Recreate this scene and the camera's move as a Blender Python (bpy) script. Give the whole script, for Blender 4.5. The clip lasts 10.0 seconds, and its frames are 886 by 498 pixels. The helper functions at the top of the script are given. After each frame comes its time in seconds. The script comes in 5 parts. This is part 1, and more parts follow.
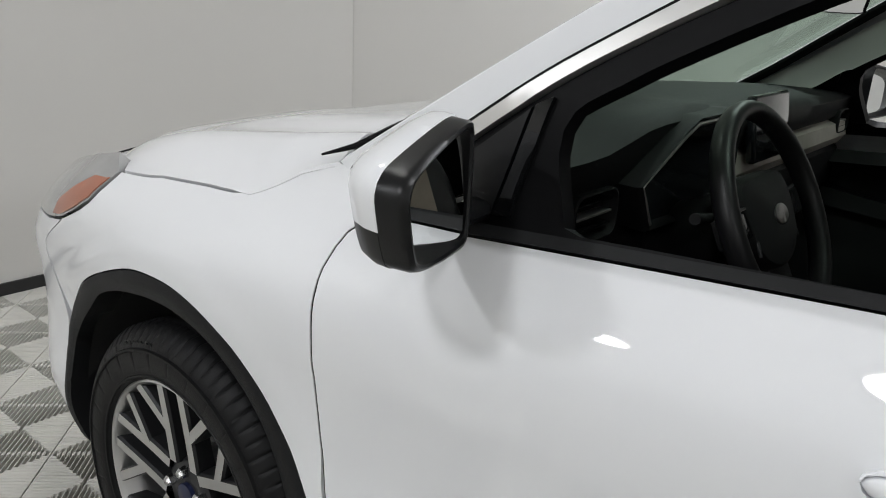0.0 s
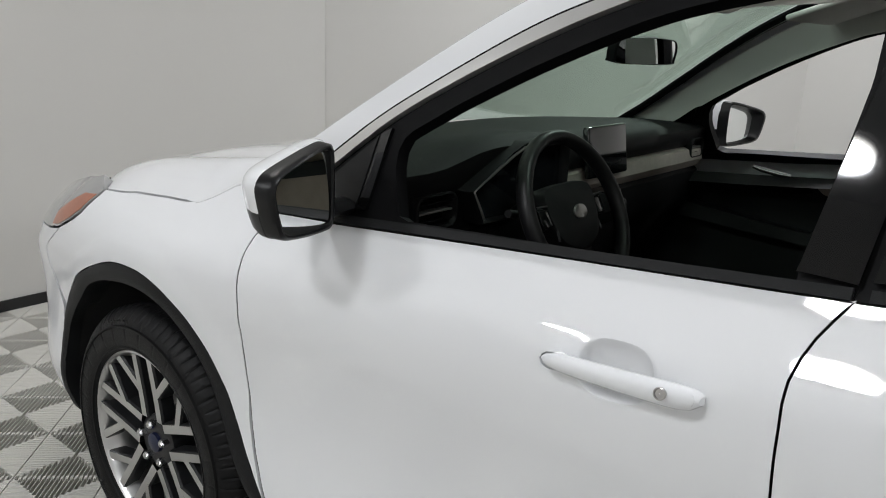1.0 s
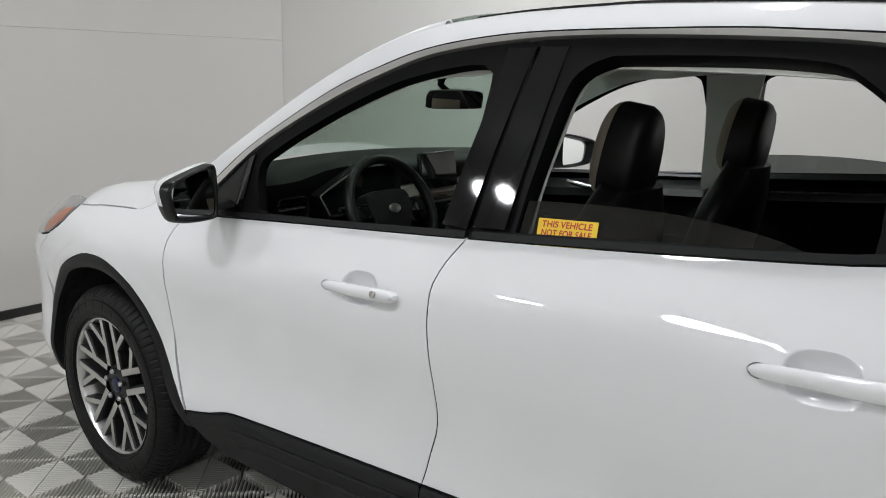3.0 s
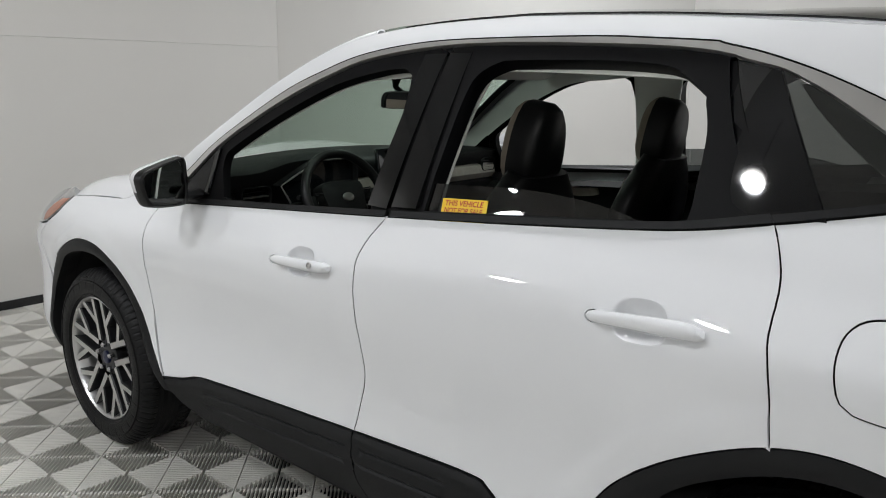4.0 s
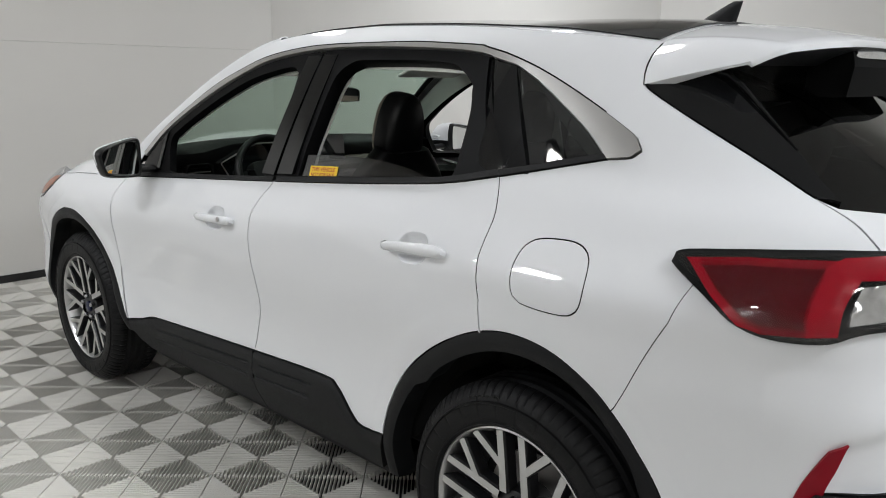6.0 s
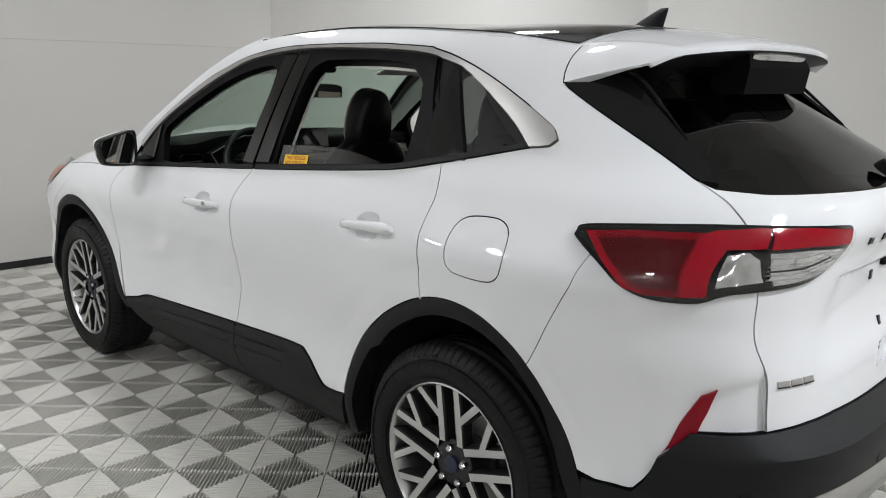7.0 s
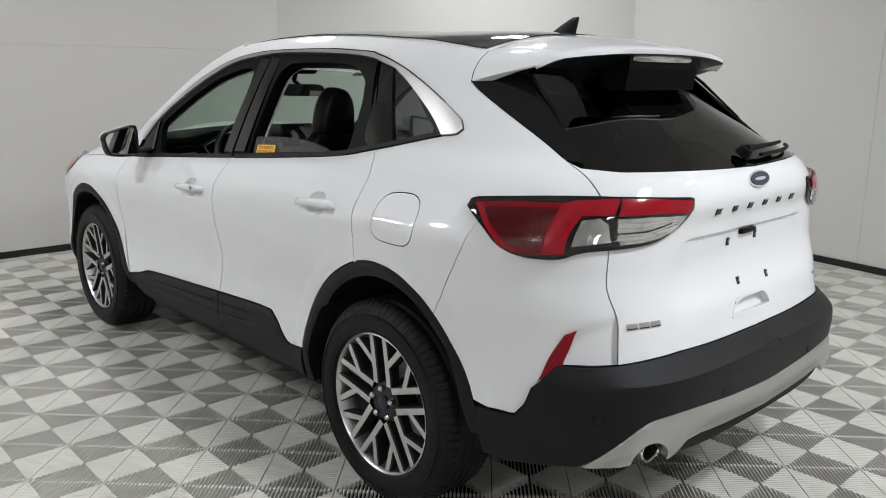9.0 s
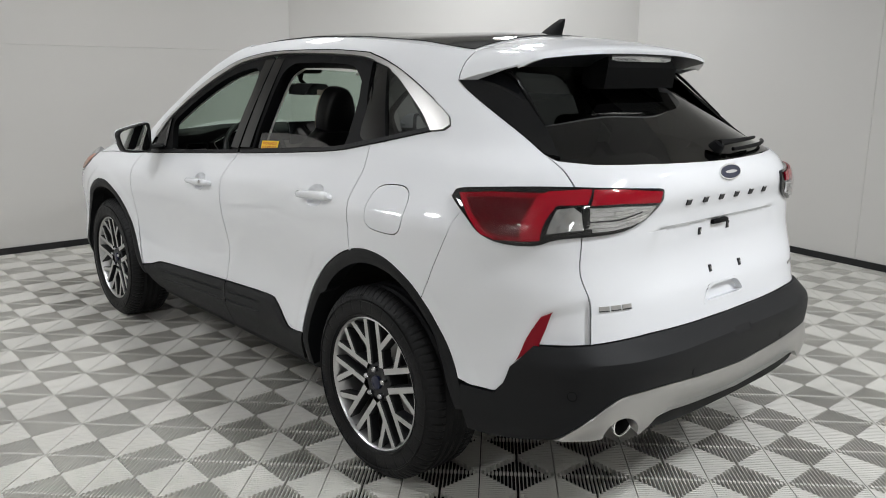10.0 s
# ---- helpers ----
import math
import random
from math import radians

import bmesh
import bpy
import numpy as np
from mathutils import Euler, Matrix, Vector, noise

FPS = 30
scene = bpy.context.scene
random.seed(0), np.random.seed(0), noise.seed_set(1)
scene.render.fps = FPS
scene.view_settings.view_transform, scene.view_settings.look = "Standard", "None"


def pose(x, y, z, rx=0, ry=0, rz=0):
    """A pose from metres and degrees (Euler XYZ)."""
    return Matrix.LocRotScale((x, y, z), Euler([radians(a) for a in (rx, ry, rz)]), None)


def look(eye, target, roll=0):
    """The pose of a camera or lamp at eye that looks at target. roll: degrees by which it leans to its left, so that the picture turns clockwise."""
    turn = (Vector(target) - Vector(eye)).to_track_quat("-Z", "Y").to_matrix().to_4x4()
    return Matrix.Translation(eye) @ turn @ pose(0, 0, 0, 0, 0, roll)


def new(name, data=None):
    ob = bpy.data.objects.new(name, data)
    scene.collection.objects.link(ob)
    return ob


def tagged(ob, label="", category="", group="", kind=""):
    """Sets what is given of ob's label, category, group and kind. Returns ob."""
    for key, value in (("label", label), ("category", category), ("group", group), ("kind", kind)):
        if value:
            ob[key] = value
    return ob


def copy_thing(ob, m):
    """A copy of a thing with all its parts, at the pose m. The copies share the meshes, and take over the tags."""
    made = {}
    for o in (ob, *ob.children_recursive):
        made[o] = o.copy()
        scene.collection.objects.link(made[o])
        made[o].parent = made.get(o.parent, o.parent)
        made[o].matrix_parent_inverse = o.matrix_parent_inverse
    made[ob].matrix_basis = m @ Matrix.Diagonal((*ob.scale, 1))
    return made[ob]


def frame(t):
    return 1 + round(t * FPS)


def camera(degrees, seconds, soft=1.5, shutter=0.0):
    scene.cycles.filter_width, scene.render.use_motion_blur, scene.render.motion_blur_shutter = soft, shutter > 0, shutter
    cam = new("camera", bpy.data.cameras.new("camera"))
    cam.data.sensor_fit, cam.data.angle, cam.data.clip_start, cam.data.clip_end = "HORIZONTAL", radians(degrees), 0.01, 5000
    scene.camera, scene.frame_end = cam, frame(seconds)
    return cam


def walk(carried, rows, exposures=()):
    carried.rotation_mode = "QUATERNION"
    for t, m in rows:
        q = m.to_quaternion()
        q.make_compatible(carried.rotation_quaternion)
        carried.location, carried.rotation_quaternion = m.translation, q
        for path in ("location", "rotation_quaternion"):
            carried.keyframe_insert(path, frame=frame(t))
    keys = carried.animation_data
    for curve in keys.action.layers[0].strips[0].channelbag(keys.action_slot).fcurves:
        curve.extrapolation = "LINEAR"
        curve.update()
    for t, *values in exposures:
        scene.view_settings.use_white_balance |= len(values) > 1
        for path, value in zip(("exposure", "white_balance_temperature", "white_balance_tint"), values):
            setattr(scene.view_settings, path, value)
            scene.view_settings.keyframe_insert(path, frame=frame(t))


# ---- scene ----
cam = camera(58.6, 10.0, soft=1.0)
PATH = [
    (0, (1.441, 1.624, 1.378), (2.64, 0.148, 0.758), 2.9),
    (0.5, (1.194, 1.74, 1.415), (2.402, 0.254, 0.84), 2.6),
    (1, (0.959, 1.84, 1.436), (2.178, 0.347, 0.905), 2.3),
    (1.5, (0.7, 1.945, 1.452), (1.926, 0.444, 0.958), 1.8),
    (2, (0.472, 2.047, 1.465), (1.704, 0.542, 0.999), 1.6),
    (2.5, (0.26, 2.128, 1.482), (1.5, 0.623, 1.038), 1.2),
    (3, (0.062, 2.194, 1.505), (1.307, 0.692, 1.067), 1.0),
    (4.5, (-0.542, 2.302, 1.501), (0.767, 0.848, 1.082), 0.6),
    (5, (-0.758, 2.331, 1.487), (0.572, 0.895, 1.077), 0.6),
    (5.5, (-0.978, 2.34, 1.489), (0.365, 0.918, 1.073), 0.6),
    (6.8, (-1.453, 2.398, 1.489), (-0.068, 1.02, 1.063), 0.6),
    (7, (-1.515, 2.422, 1.492), (-0.133, 1.041, 1.064), 0.8),
    (7.5, (-1.674, 2.453, 1.501), (-0.28, 1.085, 1.07), 0.8),
    (8, (-1.822, 2.465, 1.51), (-0.417, 1.109, 1.078), 0.7),
    (8.5, (-1.959, 2.473, 1.504), (-0.541, 1.131, 1.073), 0.5),
    (9, (-2.072, 2.499, 1.497), (-0.639, 1.171, 1.068), 0.5),
    (9.5, (-2.176, 2.533, 1.49), (-0.728, 1.221, 1.063), 0.5),
    (10, (-2.265, 2.544, 1.496), (-0.805, 1.247, 1.066), 0.4),
]
walk(cam, [(t, look(eye, target, roll)) for t, eye, target, roll in PATH])

# ---- world, lamps, exposure ----
world = bpy.data.worlds.new("world")
scene.world = world
world.use_nodes = True
world.node_tree.nodes["Background"].inputs[0].default_value = (0.60, 0.62, 0.62, 1)
world.node_tree.nodes["Background"].inputs[1].default_value = 0.02
scene.view_settings.exposure = 0.0
LAMP_WATTS = 52.0
CEILING = 4.3
LAMP_Z = 3.3
LAMP_SPOTS = [(3.7, 3.9, .8), (1.95, 3.2, .58), (-1.9, 4.4, .55), (1.0, .3, .25), (3.4, .2, .06), (-2.7, .2, 1.3), (-4.8, 2.4, .15), (2.6, -2.6, .8), (-3.4, -2.2, 1.2)]   # x, y, share of the power

# ---- materials ----
def material(name, color, rough=0.5, metal=0.0, coat=0.0, spec=0.5, vary=0.0, scale=8.0, bump=0.0, bump_scale=200.0, rough_vary=0.0):
    m = bpy.data.materials.new(name)
    m.use_nodes = True
    nt = m.node_tree
    b = nt.nodes["Principled BSDF"]
    b.inputs["Base Color"].default_value = (*color, 1)
    b.inputs["Roughness"].default_value = rough
    b.inputs["Metallic"].default_value = metal
    b.inputs["Coat Weight"].default_value = coat
    b.inputs["Coat Roughness"].default_value = 0.03
    b.inputs["Specular IOR Level"].default_value = spec
    tc = nt.nodes.new("ShaderNodeTexCoord")
    if vary or rough_vary:
        n = nt.nodes.new("ShaderNodeTexNoise")
        n.inputs["Scale"].default_value = scale
        n.inputs["Detail"].default_value = 6
        nt.links.new(tc.outputs["Object"], n.inputs["Vector"])
        if vary:
            mix = nt.nodes.new("ShaderNodeMix")
            mix.data_type = "RGBA"
            mix.inputs["A"].default_value = (*[c * (1 - vary) for c in color], 1)
            mix.inputs["B"].default_value = (*[min(1, c * (1 + vary)) for c in color], 1)
            nt.links.new(n.outputs["Fac"], mix.inputs["Factor"])
            nt.links.new(mix.outputs["Result"], b.inputs["Base Color"])
        if rough_vary:
            mr = nt.nodes.new("ShaderNodeMapRange")
            mr.inputs["To Min"].default_value = max(0, rough - rough_vary)
            mr.inputs["To Max"].default_value = rough + rough_vary
            nt.links.new(n.outputs["Fac"], mr.inputs["Value"])
            nt.links.new(mr.outputs["Result"], b.inputs["Roughness"])
    if bump:
        n2 = nt.nodes.new("ShaderNodeTexNoise")
        n2.inputs["Scale"].default_value = bump_scale
        n2.inputs["Detail"].default_value = 3
        bp = nt.nodes.new("ShaderNodeBump")
        bp.inputs["Strength"].default_value = bump
        bp.inputs["Distance"].default_value = 0.002
        nt.links.new(tc.outputs["Object"], n2.inputs["Vector"])
        nt.links.new(n2.outputs["Fac"], bp.inputs["Height"])
        nt.links.new(bp.outputs["Normal"], b.inputs["Normal"])
    return m


def glass(name, tint, gloss=0.02, base=0.05):
    """Thin glass: what lies behind it, tinted, and a mirror that grows with the angle."""
    m = bpy.data.materials.new(name)
    m.use_nodes = True
    nt = m.node_tree
    nt.nodes.remove(nt.nodes["Principled BSDF"])
    tr, gl = nt.nodes.new("ShaderNodeBsdfTransparent"), nt.nodes.new("ShaderNodeBsdfGlossy")
    lw, mix = nt.nodes.new("ShaderNodeLayerWeight"), nt.nodes.new("ShaderNodeMixShader")
    pw, ad = nt.nodes.new("ShaderNodeMath"), nt.nodes.new("ShaderNodeMath")
    pw.operation, ad.operation = "POWER", "MULTIPLY_ADD"
    pw.inputs[1].default_value = 5.0
    ad.inputs[1].default_value, ad.inputs[2].default_value = 0.92, base
    tr.inputs["Color"].default_value = (*tint, 1)
    gl.inputs["Color"].default_value = (1, 1, 1, 1)
    gl.inputs["Roughness"].default_value = gloss
    lw.inputs["Blend"].default_value = 0.5
    nt.links.new(lw.outputs["Facing"], pw.inputs[0])
    nt.links.new(pw.outputs[0], ad.inputs[0])
    nt.links.new(ad.outputs[0], mix.inputs[0])
    nt.links.new(tr.outputs[0], mix.inputs[1])
    nt.links.new(gl.outputs[0], mix.inputs[2])
    nt.links.new(mix.outputs[0], nt.nodes["Material Output"].inputs["Surface"])
    return m


def glow(name, color, strength):
    m = bpy.data.materials.new(name)
    m.use_nodes = True
    nt = m.node_tree
    e = nt.nodes.new("ShaderNodeEmission")
    e.inputs[0].default_value, e.inputs[1].default_value = (*color, 1), strength
    nt.links.new(e.outputs[0], nt.nodes["Material Output"].inputs["Surface"])
    return m


PAINT = material("white_paint", (0.78, 0.79, 0.81), 0.50, coat=1.0, spec=0.2, rough_vary=0.05, scale=3.0)
PAINT.node_tree.nodes["Principled BSDF"].inputs["Coat Roughness"].default_value = 0.012
CLAD = material("grained_black_plastic", (.0080, .0084, .0092), 0.48, spec=0.21, bump=0.25, bump_scale=1400, vary=0.15, scale=5)
MATTBLACK = material("matt_black_plastic", (.004, .004, .004), 0.8, spec=0.06)
GLOSSBLACK = material("gloss_black_trim", (.0055, .0057, .0062), 0.05, coat=0.2, spec=0.4)
BLACKPLASTIC = material("black_plastic", (.0050, .0052, .0056), 0.34, spec=0.28, bump=0.1, bump_scale=900)
RUBBER = material("black_rubber_seal", (.0035, .0035, .0040), 0.48, spec=0.10, bump=0.04, bump_scale=700)
TYRE = material("tyre_rubber", (.0055, .0055, .0060), 0.46, spec=0.19, vary=0.35, scale=14, bump=0.35, bump_scale=500)
TYREMARK = material("scuffed_rubber", (.03, .03, .03), 0.6, spec=0.2)
CHROME = material("satin_aluminium_trim", (0.54, 0.53, 0.515), 0.32, metal=0.85, rough_vary=0.05, scale=30)
BRIGHT = material("bright_chrome", (0.80, 0.80, 0.81), 0.08, metal=1.0)
NUT = material("polished_nut_steel", (0.62, 0.62, 0.63), 0.25, metal=1.0)
MACHINED = material("machined_alloy", (0.60, 0.60, 0.60), 0.30, metal=1.0, rough_vary=0.06, scale=60, bump=0.06, bump_scale=700)
POCKET = material("dark_grey_alloy_paint", (.020, .0205, .022), 0.35, metal=0.3, vary=0.2, scale=20)
SILVER = material("silver_painted_plastic", (0.46, 0.455, 0.44), 0.32, metal=0.85, coat=0.2, rough_vary=0.05, scale=12)
DARK = material("dark_underbody", (0.010, 0.010, 0.010), 0.9, vary=0.3, scale=20)
DASH = material("charcoal_dashboard", (.0065, .0067, .0070), 0.62, spec=0.3, bump=0.3, bump_scale=900, vary=0.1)
GREYTRIM = material("warm_grey_trim", (0.36, 0.33, 0.29), 0.5, vary=0.18, scale=40, bump=0.2, bump_scale=600)
LINER = material("light_grey_headliner", (0.80, 0.81, 0.77), 0.85, bump=0.4, bump_scale=900, vary=0.06)
LEATHER = material("black_leather", (.0075, .0075, .0080), 0.42, spec=0.35, bump=0.14, bump_scale=420, vary=0.2, scale=16)
SAND = material("sand_fabric", (0.30, 0.25, 0.20), 0.7, bump=0.5, bump_scale=700, vary=0.15, scale=30)
CARPET = material("black_carpet", (0.008, 0.008, 0.008), 0.95, bump=0.8, bump_scale=500)
SCREEN = material("black_display", (0.010, 0.011, 0.013), 0.10, coat=0.5)
MIRROR = material("mirror_glass", (0.86, 0.88, 0.88), 0.01, metal=1.0)
STEEL = material("brushed_steel", (0.45, 0.44, 0.43), 0.38, metal=1.0, vary=0.2, scale=30, rough_vary=0.1)
BLUEOVAL = material("dark_blue_badge", (0.008, 0.012, 0.040), 0.3, coat=0.1)
REDLENS = material("red_lamp_lens", (.20, .0015, .008), 0.22, spec=0.16, coat=.04, vary=0.12, scale=25)
REDBRIGHT = material("bright_red_lens", (.33, .003, .014), 0.22, spec=0.16, coat=.04, vary=0.1, scale=25)
REDDARK = material("deep_red_lens", (.075, .001, .004), 0.22, spec=0.16, coat=.04, vary=0.2, scale=18)
REFLEX = material("red_reflector", (.23, .001, .010), 0.30, coat=0.15, spec=0.2, bump=0.3, bump_scale=500)
CLEAR = material("silvered_lamp_bowl", (0.70, 0.70, 0.70), 0.12, metal=0.85, vary=0.35, scale=45)
AMBER = material("amber_lens", (0.36, 0.11, 0.05), 0.3, coat=0.8, vary=0.15, scale=30)
LAMPCASE = material("smoked_lamp_lens", (0.30, 0.30, 0.30), 0.10, coat=1.0, vary=0.2, scale=14)
YELLOW = material("yellow_sticker", (0.90, 0.60, 0.01), 0.5, vary=0.05, scale=30)
REDINK = material("red_ink", (0.50, 0.02, 0.01), 0.5)
WINDSCREEN = glass("green_tinted_windscreen", (0.72, 0.80, 0.75))
REARGLASS = glass("black_tinted_rear_glass", (0.03, 0.033, 0.032), base=0.062)
PRIVACY = glass("dark_privacy_glass", (0.13, 0.14, 0.135), base=0.085)
DOORGLASS = glass("rear_door_glass", (0.20, 0.21, 0.21), base=0.08)
CLEARLENS = glass("clear_lamp_cover", (0.95, 0.95, 0.95), base=0.035)
WALL = material("warm_white_wall", (0.62, 0.608, 0.584), 0.72, vary=0.03, scale=0.8, bump=0.05, bump_scale=60)
JOINT = material("wall_joint", (0.60, 0.588, 0.563), 0.8, vary=0.05, scale=2)
CEILINGMAT = material("pale_ceiling", (0.48, 0.48, 0.48), 0.9, vary=0.05, scale=1.5)
SKIRT = material("black_skirting", (0.012, 0.012, 0.013), 0.45, vary=0.3, scale=6)
SUBFLOOR = material("dark_subfloor", (.006, .006, .006), 0.9, vary=0.3, scale=5)
LAMPBODY = material("lamp_housing", (0.10, 0.10, 0.11), 0.5, metal=0.4)
LAMPGLOW = glow("lamp_diffuser", (1.0, 0.97, 0.93), 20.0)


def tile_material():
    m = material("ribbed_floor_plastic", (0.69, 0.675, 0.63), 0.40, vary=0.08, scale=3.0, bump=0.1, bump_scale=300)
    nt = m.node_tree
    b = nt.nodes["Principled BSDF"]
    old = b.inputs["Base Color"].links[0].from_socket
    info, geo, hue = nt.nodes.new("ShaderNodeObjectInfo"), nt.nodes.new("ShaderNodeNewGeometry"), nt.nodes.new("ShaderNodeHueSaturation")
    mr = nt.nodes.new("ShaderNodeMapRange")
    mr.inputs["To Min"].default_value, mr.inputs["To Max"].default_value = 0.965, 1.035
    nt.links.new(info.outputs["Random"], mr.inputs["Value"])
    nt.links.new(mr.outputs["Result"], hue.inputs["Value"])
    nt.links.new(old, hue.inputs["Color"])
    # dusty marks, large and small
    n = nt.nodes.new("ShaderNodeTexNoise")
    n.inputs["Scale"].default_value, n.inputs["Detail"].default_value = 1.7, 8
    nt.links.new(geo.outputs["Position"], n.inputs["Vector"])
    ramp = nt.nodes.new("ShaderNodeMapRange")
    ramp.inputs["From Min"].default_value, ramp.inputs["From Max"].default_value = 0.35, 0.7
    ramp.inputs["To Min"].default_value, ramp.inputs["To Max"].default_value = 0.90, 1.05
    nt.links.new(n.outputs["Fac"], ramp.inputs["Value"])
    mul = nt.nodes.new("ShaderNodeMix")
    mul.data_type, mul.blend_type = "RGBA", "MULTIPLY"
    mul.inputs["Factor"].default_value = 1.0
    nt.links.new(hue.outputs["Color"], mul.inputs["A"])
    nt.links.new(ramp.outputs["Result"], mul.inputs["B"])
    nt.links.new(mul.outputs["Result"], b.inputs["Base Color"])
    return m


TILEMAT = tile_material()

# ---- mesh helpers ----
def mesh_object(name, verts, faces, mats, parent=None, label="", smooth=True, sharp=38, index=None):
    me = bpy.data.meshes.new(name)
    me.from_pydata([tuple(v) for v in verts], [], faces)
    for mt in mats if isinstance(mats, (list, tuple)) else [mats]:
        me.materials.append(mt)
    if index:
        me.polygons.foreach_set("material_index", index)
    me.polygons.foreach_set("use_smooth", [smooth] * len(me.polygons))
    me.update()
    if smooth and sharp:
        me.set_sharp_from_angle(angle=radians(sharp))
    ob = new(name, me)
    if parent is not None:
        ob.parent = parent
    if label:
        ob["label"] = label
    return ob


def part(name, bm, mat, parent, label="", smooth=True, sharp=38):
    """Link a bmesh as one mesh object under a thing or a part."""
    me = bpy.data.meshes.new(name)
    bmesh.ops.recalc_face_normals(bm, faces=bm.faces)
    bm.to_mesh(me)
    bm.free()
    for mt in mat if isinstance(mat, (list, tuple)) else [mat]:
        me.materials.append(mt)
    me.polygons.foreach_set("use_smooth", [smooth] * len(me.polygons))
    me.update()
    if smooth:
        me.set_sharp_from_angle(angle=radians(sharp))
    ob = new(name, me)
    if parent is not None:
        ob.parent = parent
    if label:
        ob["label"] = label
    return ob


def add_box(bm, lo, hi, bevel=0.0, m=None, seg=2):
    r = bmesh.ops.create_cube(bm, size=1)["verts"]
    for v in r:
        v.co = Vector([lo[i] + (v.co[i] + 0.5) * (hi[i] - lo[i]) for i in range(3)])
    vs = set(r)
    if bevel:
        es = [e for e in bm.edges if e.verts[0] in vs and e.verts[1] in vs]
        out = bmesh.ops.bevel(bm, geom=es, offset=bevel, segments=seg, affect="EDGES", profile=0.5)
        vs = set(v for f in out["faces"] for v in f.verts) | set(v for v in vs if v.is_valid)
    if m is not None:
        for v in vs:
            v.co = m @ v.co
    return list(vs)


def add_tube(bm, pts, radius, seg=10, flat=1.0, up=(0, 0, 1), cap=True):
    """A rod along pts; radius: one or one a point; flat: its height against its width."""
    rings = []
    n = len(pts)
    pts = [Vector(p) for p in pts]
    for i, p in enumerate(pts):
        d = (pts[min(i + 1, n - 1)] - pts[max(i - 1, 0)]).normalized()
        a = Vector(up).cross(d)
        if a.length < 1e-4:
            a = Vector((1, 0, 0)).cross(d)
        a.normalize()
        b = d.cross(a)
        r = radius[i] if isinstance(radius, (list, tuple)) else radius
        rings.append([bm.verts.new(p + a * r * math.cos(q) + b * r * flat * math.sin(q)) for q in [2 * math.pi * k / seg for k in range(seg)]])
    for r0, r1 in zip(rings, rings[1:]):
        for k in range(seg):
            bm.faces.new((r0[k], r0[(k + 1) % seg], r1[(k + 1) % seg], r1[k]))
    if cap:
        bm.faces.new(rings[0][::-1])
        bm.faces.new(rings[-1])


def add_lathe(bm, profile, m, seg=48, close=False):
    """profile: (radius, along) turned round the local z axis, placed by m."""
    rings = []
    for r, h in profile:
        rings.append([bm.verts.new(m @ Vector((r * math.cos(2 * math.pi * k / seg), r * math.sin(2 * math.pi * k / seg), h))) for k in range(seg)])
    pairs = list(zip(rings, rings[1:])) + ([(rings[-1], rings[0])] if close else [])
    for r0, r1 in pairs:
        for k in range(seg):
            bm.faces.new((r0[k], r0[(k + 1) % seg], r1[(k + 1) % seg], r1[k]))
    return rings


def add_loft(bm, rows, closed=False):
    vs = [[bm.verts.new(p) for p in row] for row in rows]
    for a, b in zip(vs, vs[1:]):
        n = len(a)
        for k in range(n if closed else n - 1):
            bm.faces.new((a[k], a[(k + 1) % n], b[(k + 1) % n], b[k]))
    return vs


def add_prism(bm, outline, lift, depth):
    """outline: 2D points; lift(u, v, h): the point at height h over (u, v); a slab from h = 0 to h = depth."""
    lo = [bm.verts.new(lift(u, v, 0)) for u, v in outline]
    hi = [bm.verts.new(lift(u, v, depth)) for u, v in outline]
    n = len(outline)
    bm.faces.new(hi)
    bm.faces.new(lo[::-1])
    for k in range(n):
        bm.faces.new((lo[k], lo[(k + 1) % n], hi[(k + 1) % n], hi[k]))
    return lo + hi

# ---- the car's skin ----
def knots(xs, ys):
    """Monotone cubic through knots."""
    n = len(xs)
    h = [xs[i + 1] - xs[i] for i in range(n - 1)]
    d = [(ys[i + 1] - ys[i]) / h[i] for i in range(n - 1)]
    m = [d[0]] + [0.0] * (n - 2) + [d[-1]]
    for i in range(1, n - 1):
        if d[i - 1] * d[i] > 0:
            w1, w2 = 2 * h[i] + h[i - 1], h[i] + 2 * h[i - 1]
            m[i] = (w1 + w2) / (w1 / d[i - 1] + w2 / d[i])

    def f(x):
        x = min(max(x, xs[0]), xs[-1])
        i = 0
        while i < n - 2 and x > xs[i + 1]:
            i += 1
        t = (x - xs[i]) / h[i]
        return (2 * t**3 - 3 * t**2 + 1) * ys[i] + (t**3 - 2 * t**2 + t) * h[i] * m[i] + (3 * t**2 - 2 * t**3) * ys[i + 1] + (t**3 - t**2) * h[i] * m[i + 1]
    return f


SIDE = knots([0.15, 0.3, 0.42, 0.5, 0.56, 0.62, 0.70, 0.78, 0.86, 0.95, 0.985, 1.015, 1.03, 1.045, 1.06, 1.075, 1.1, 1.14, 1.16, 1.25, 1.33, 1.42, 1.5, 1.56, 1.64, 1.7],
             [0.78, 0.837, 0.866, 0.8565, 0.8495, 0.8485, 0.856, 0.869, 0.8815, 0.886, 0.883, 0.876, 0.8715, 0.8635, 0.854, 0.8445, 0.828, 0.8, 0.79, 0.757, 0.724, 0.685, 0.648, 0.619, 0.56, 0.45])
REAR = knots([.15, .30, .45, .60, .70, .80, .95, 1.05, 1.13, 1.20, 1.26, 1.45, 1.60, 1.70],
             [-.72, -.90, -.955, -.96, -.92, -.90, -.87, -.875, -.895, -.88, -.80, -.55, -.36, -.25])
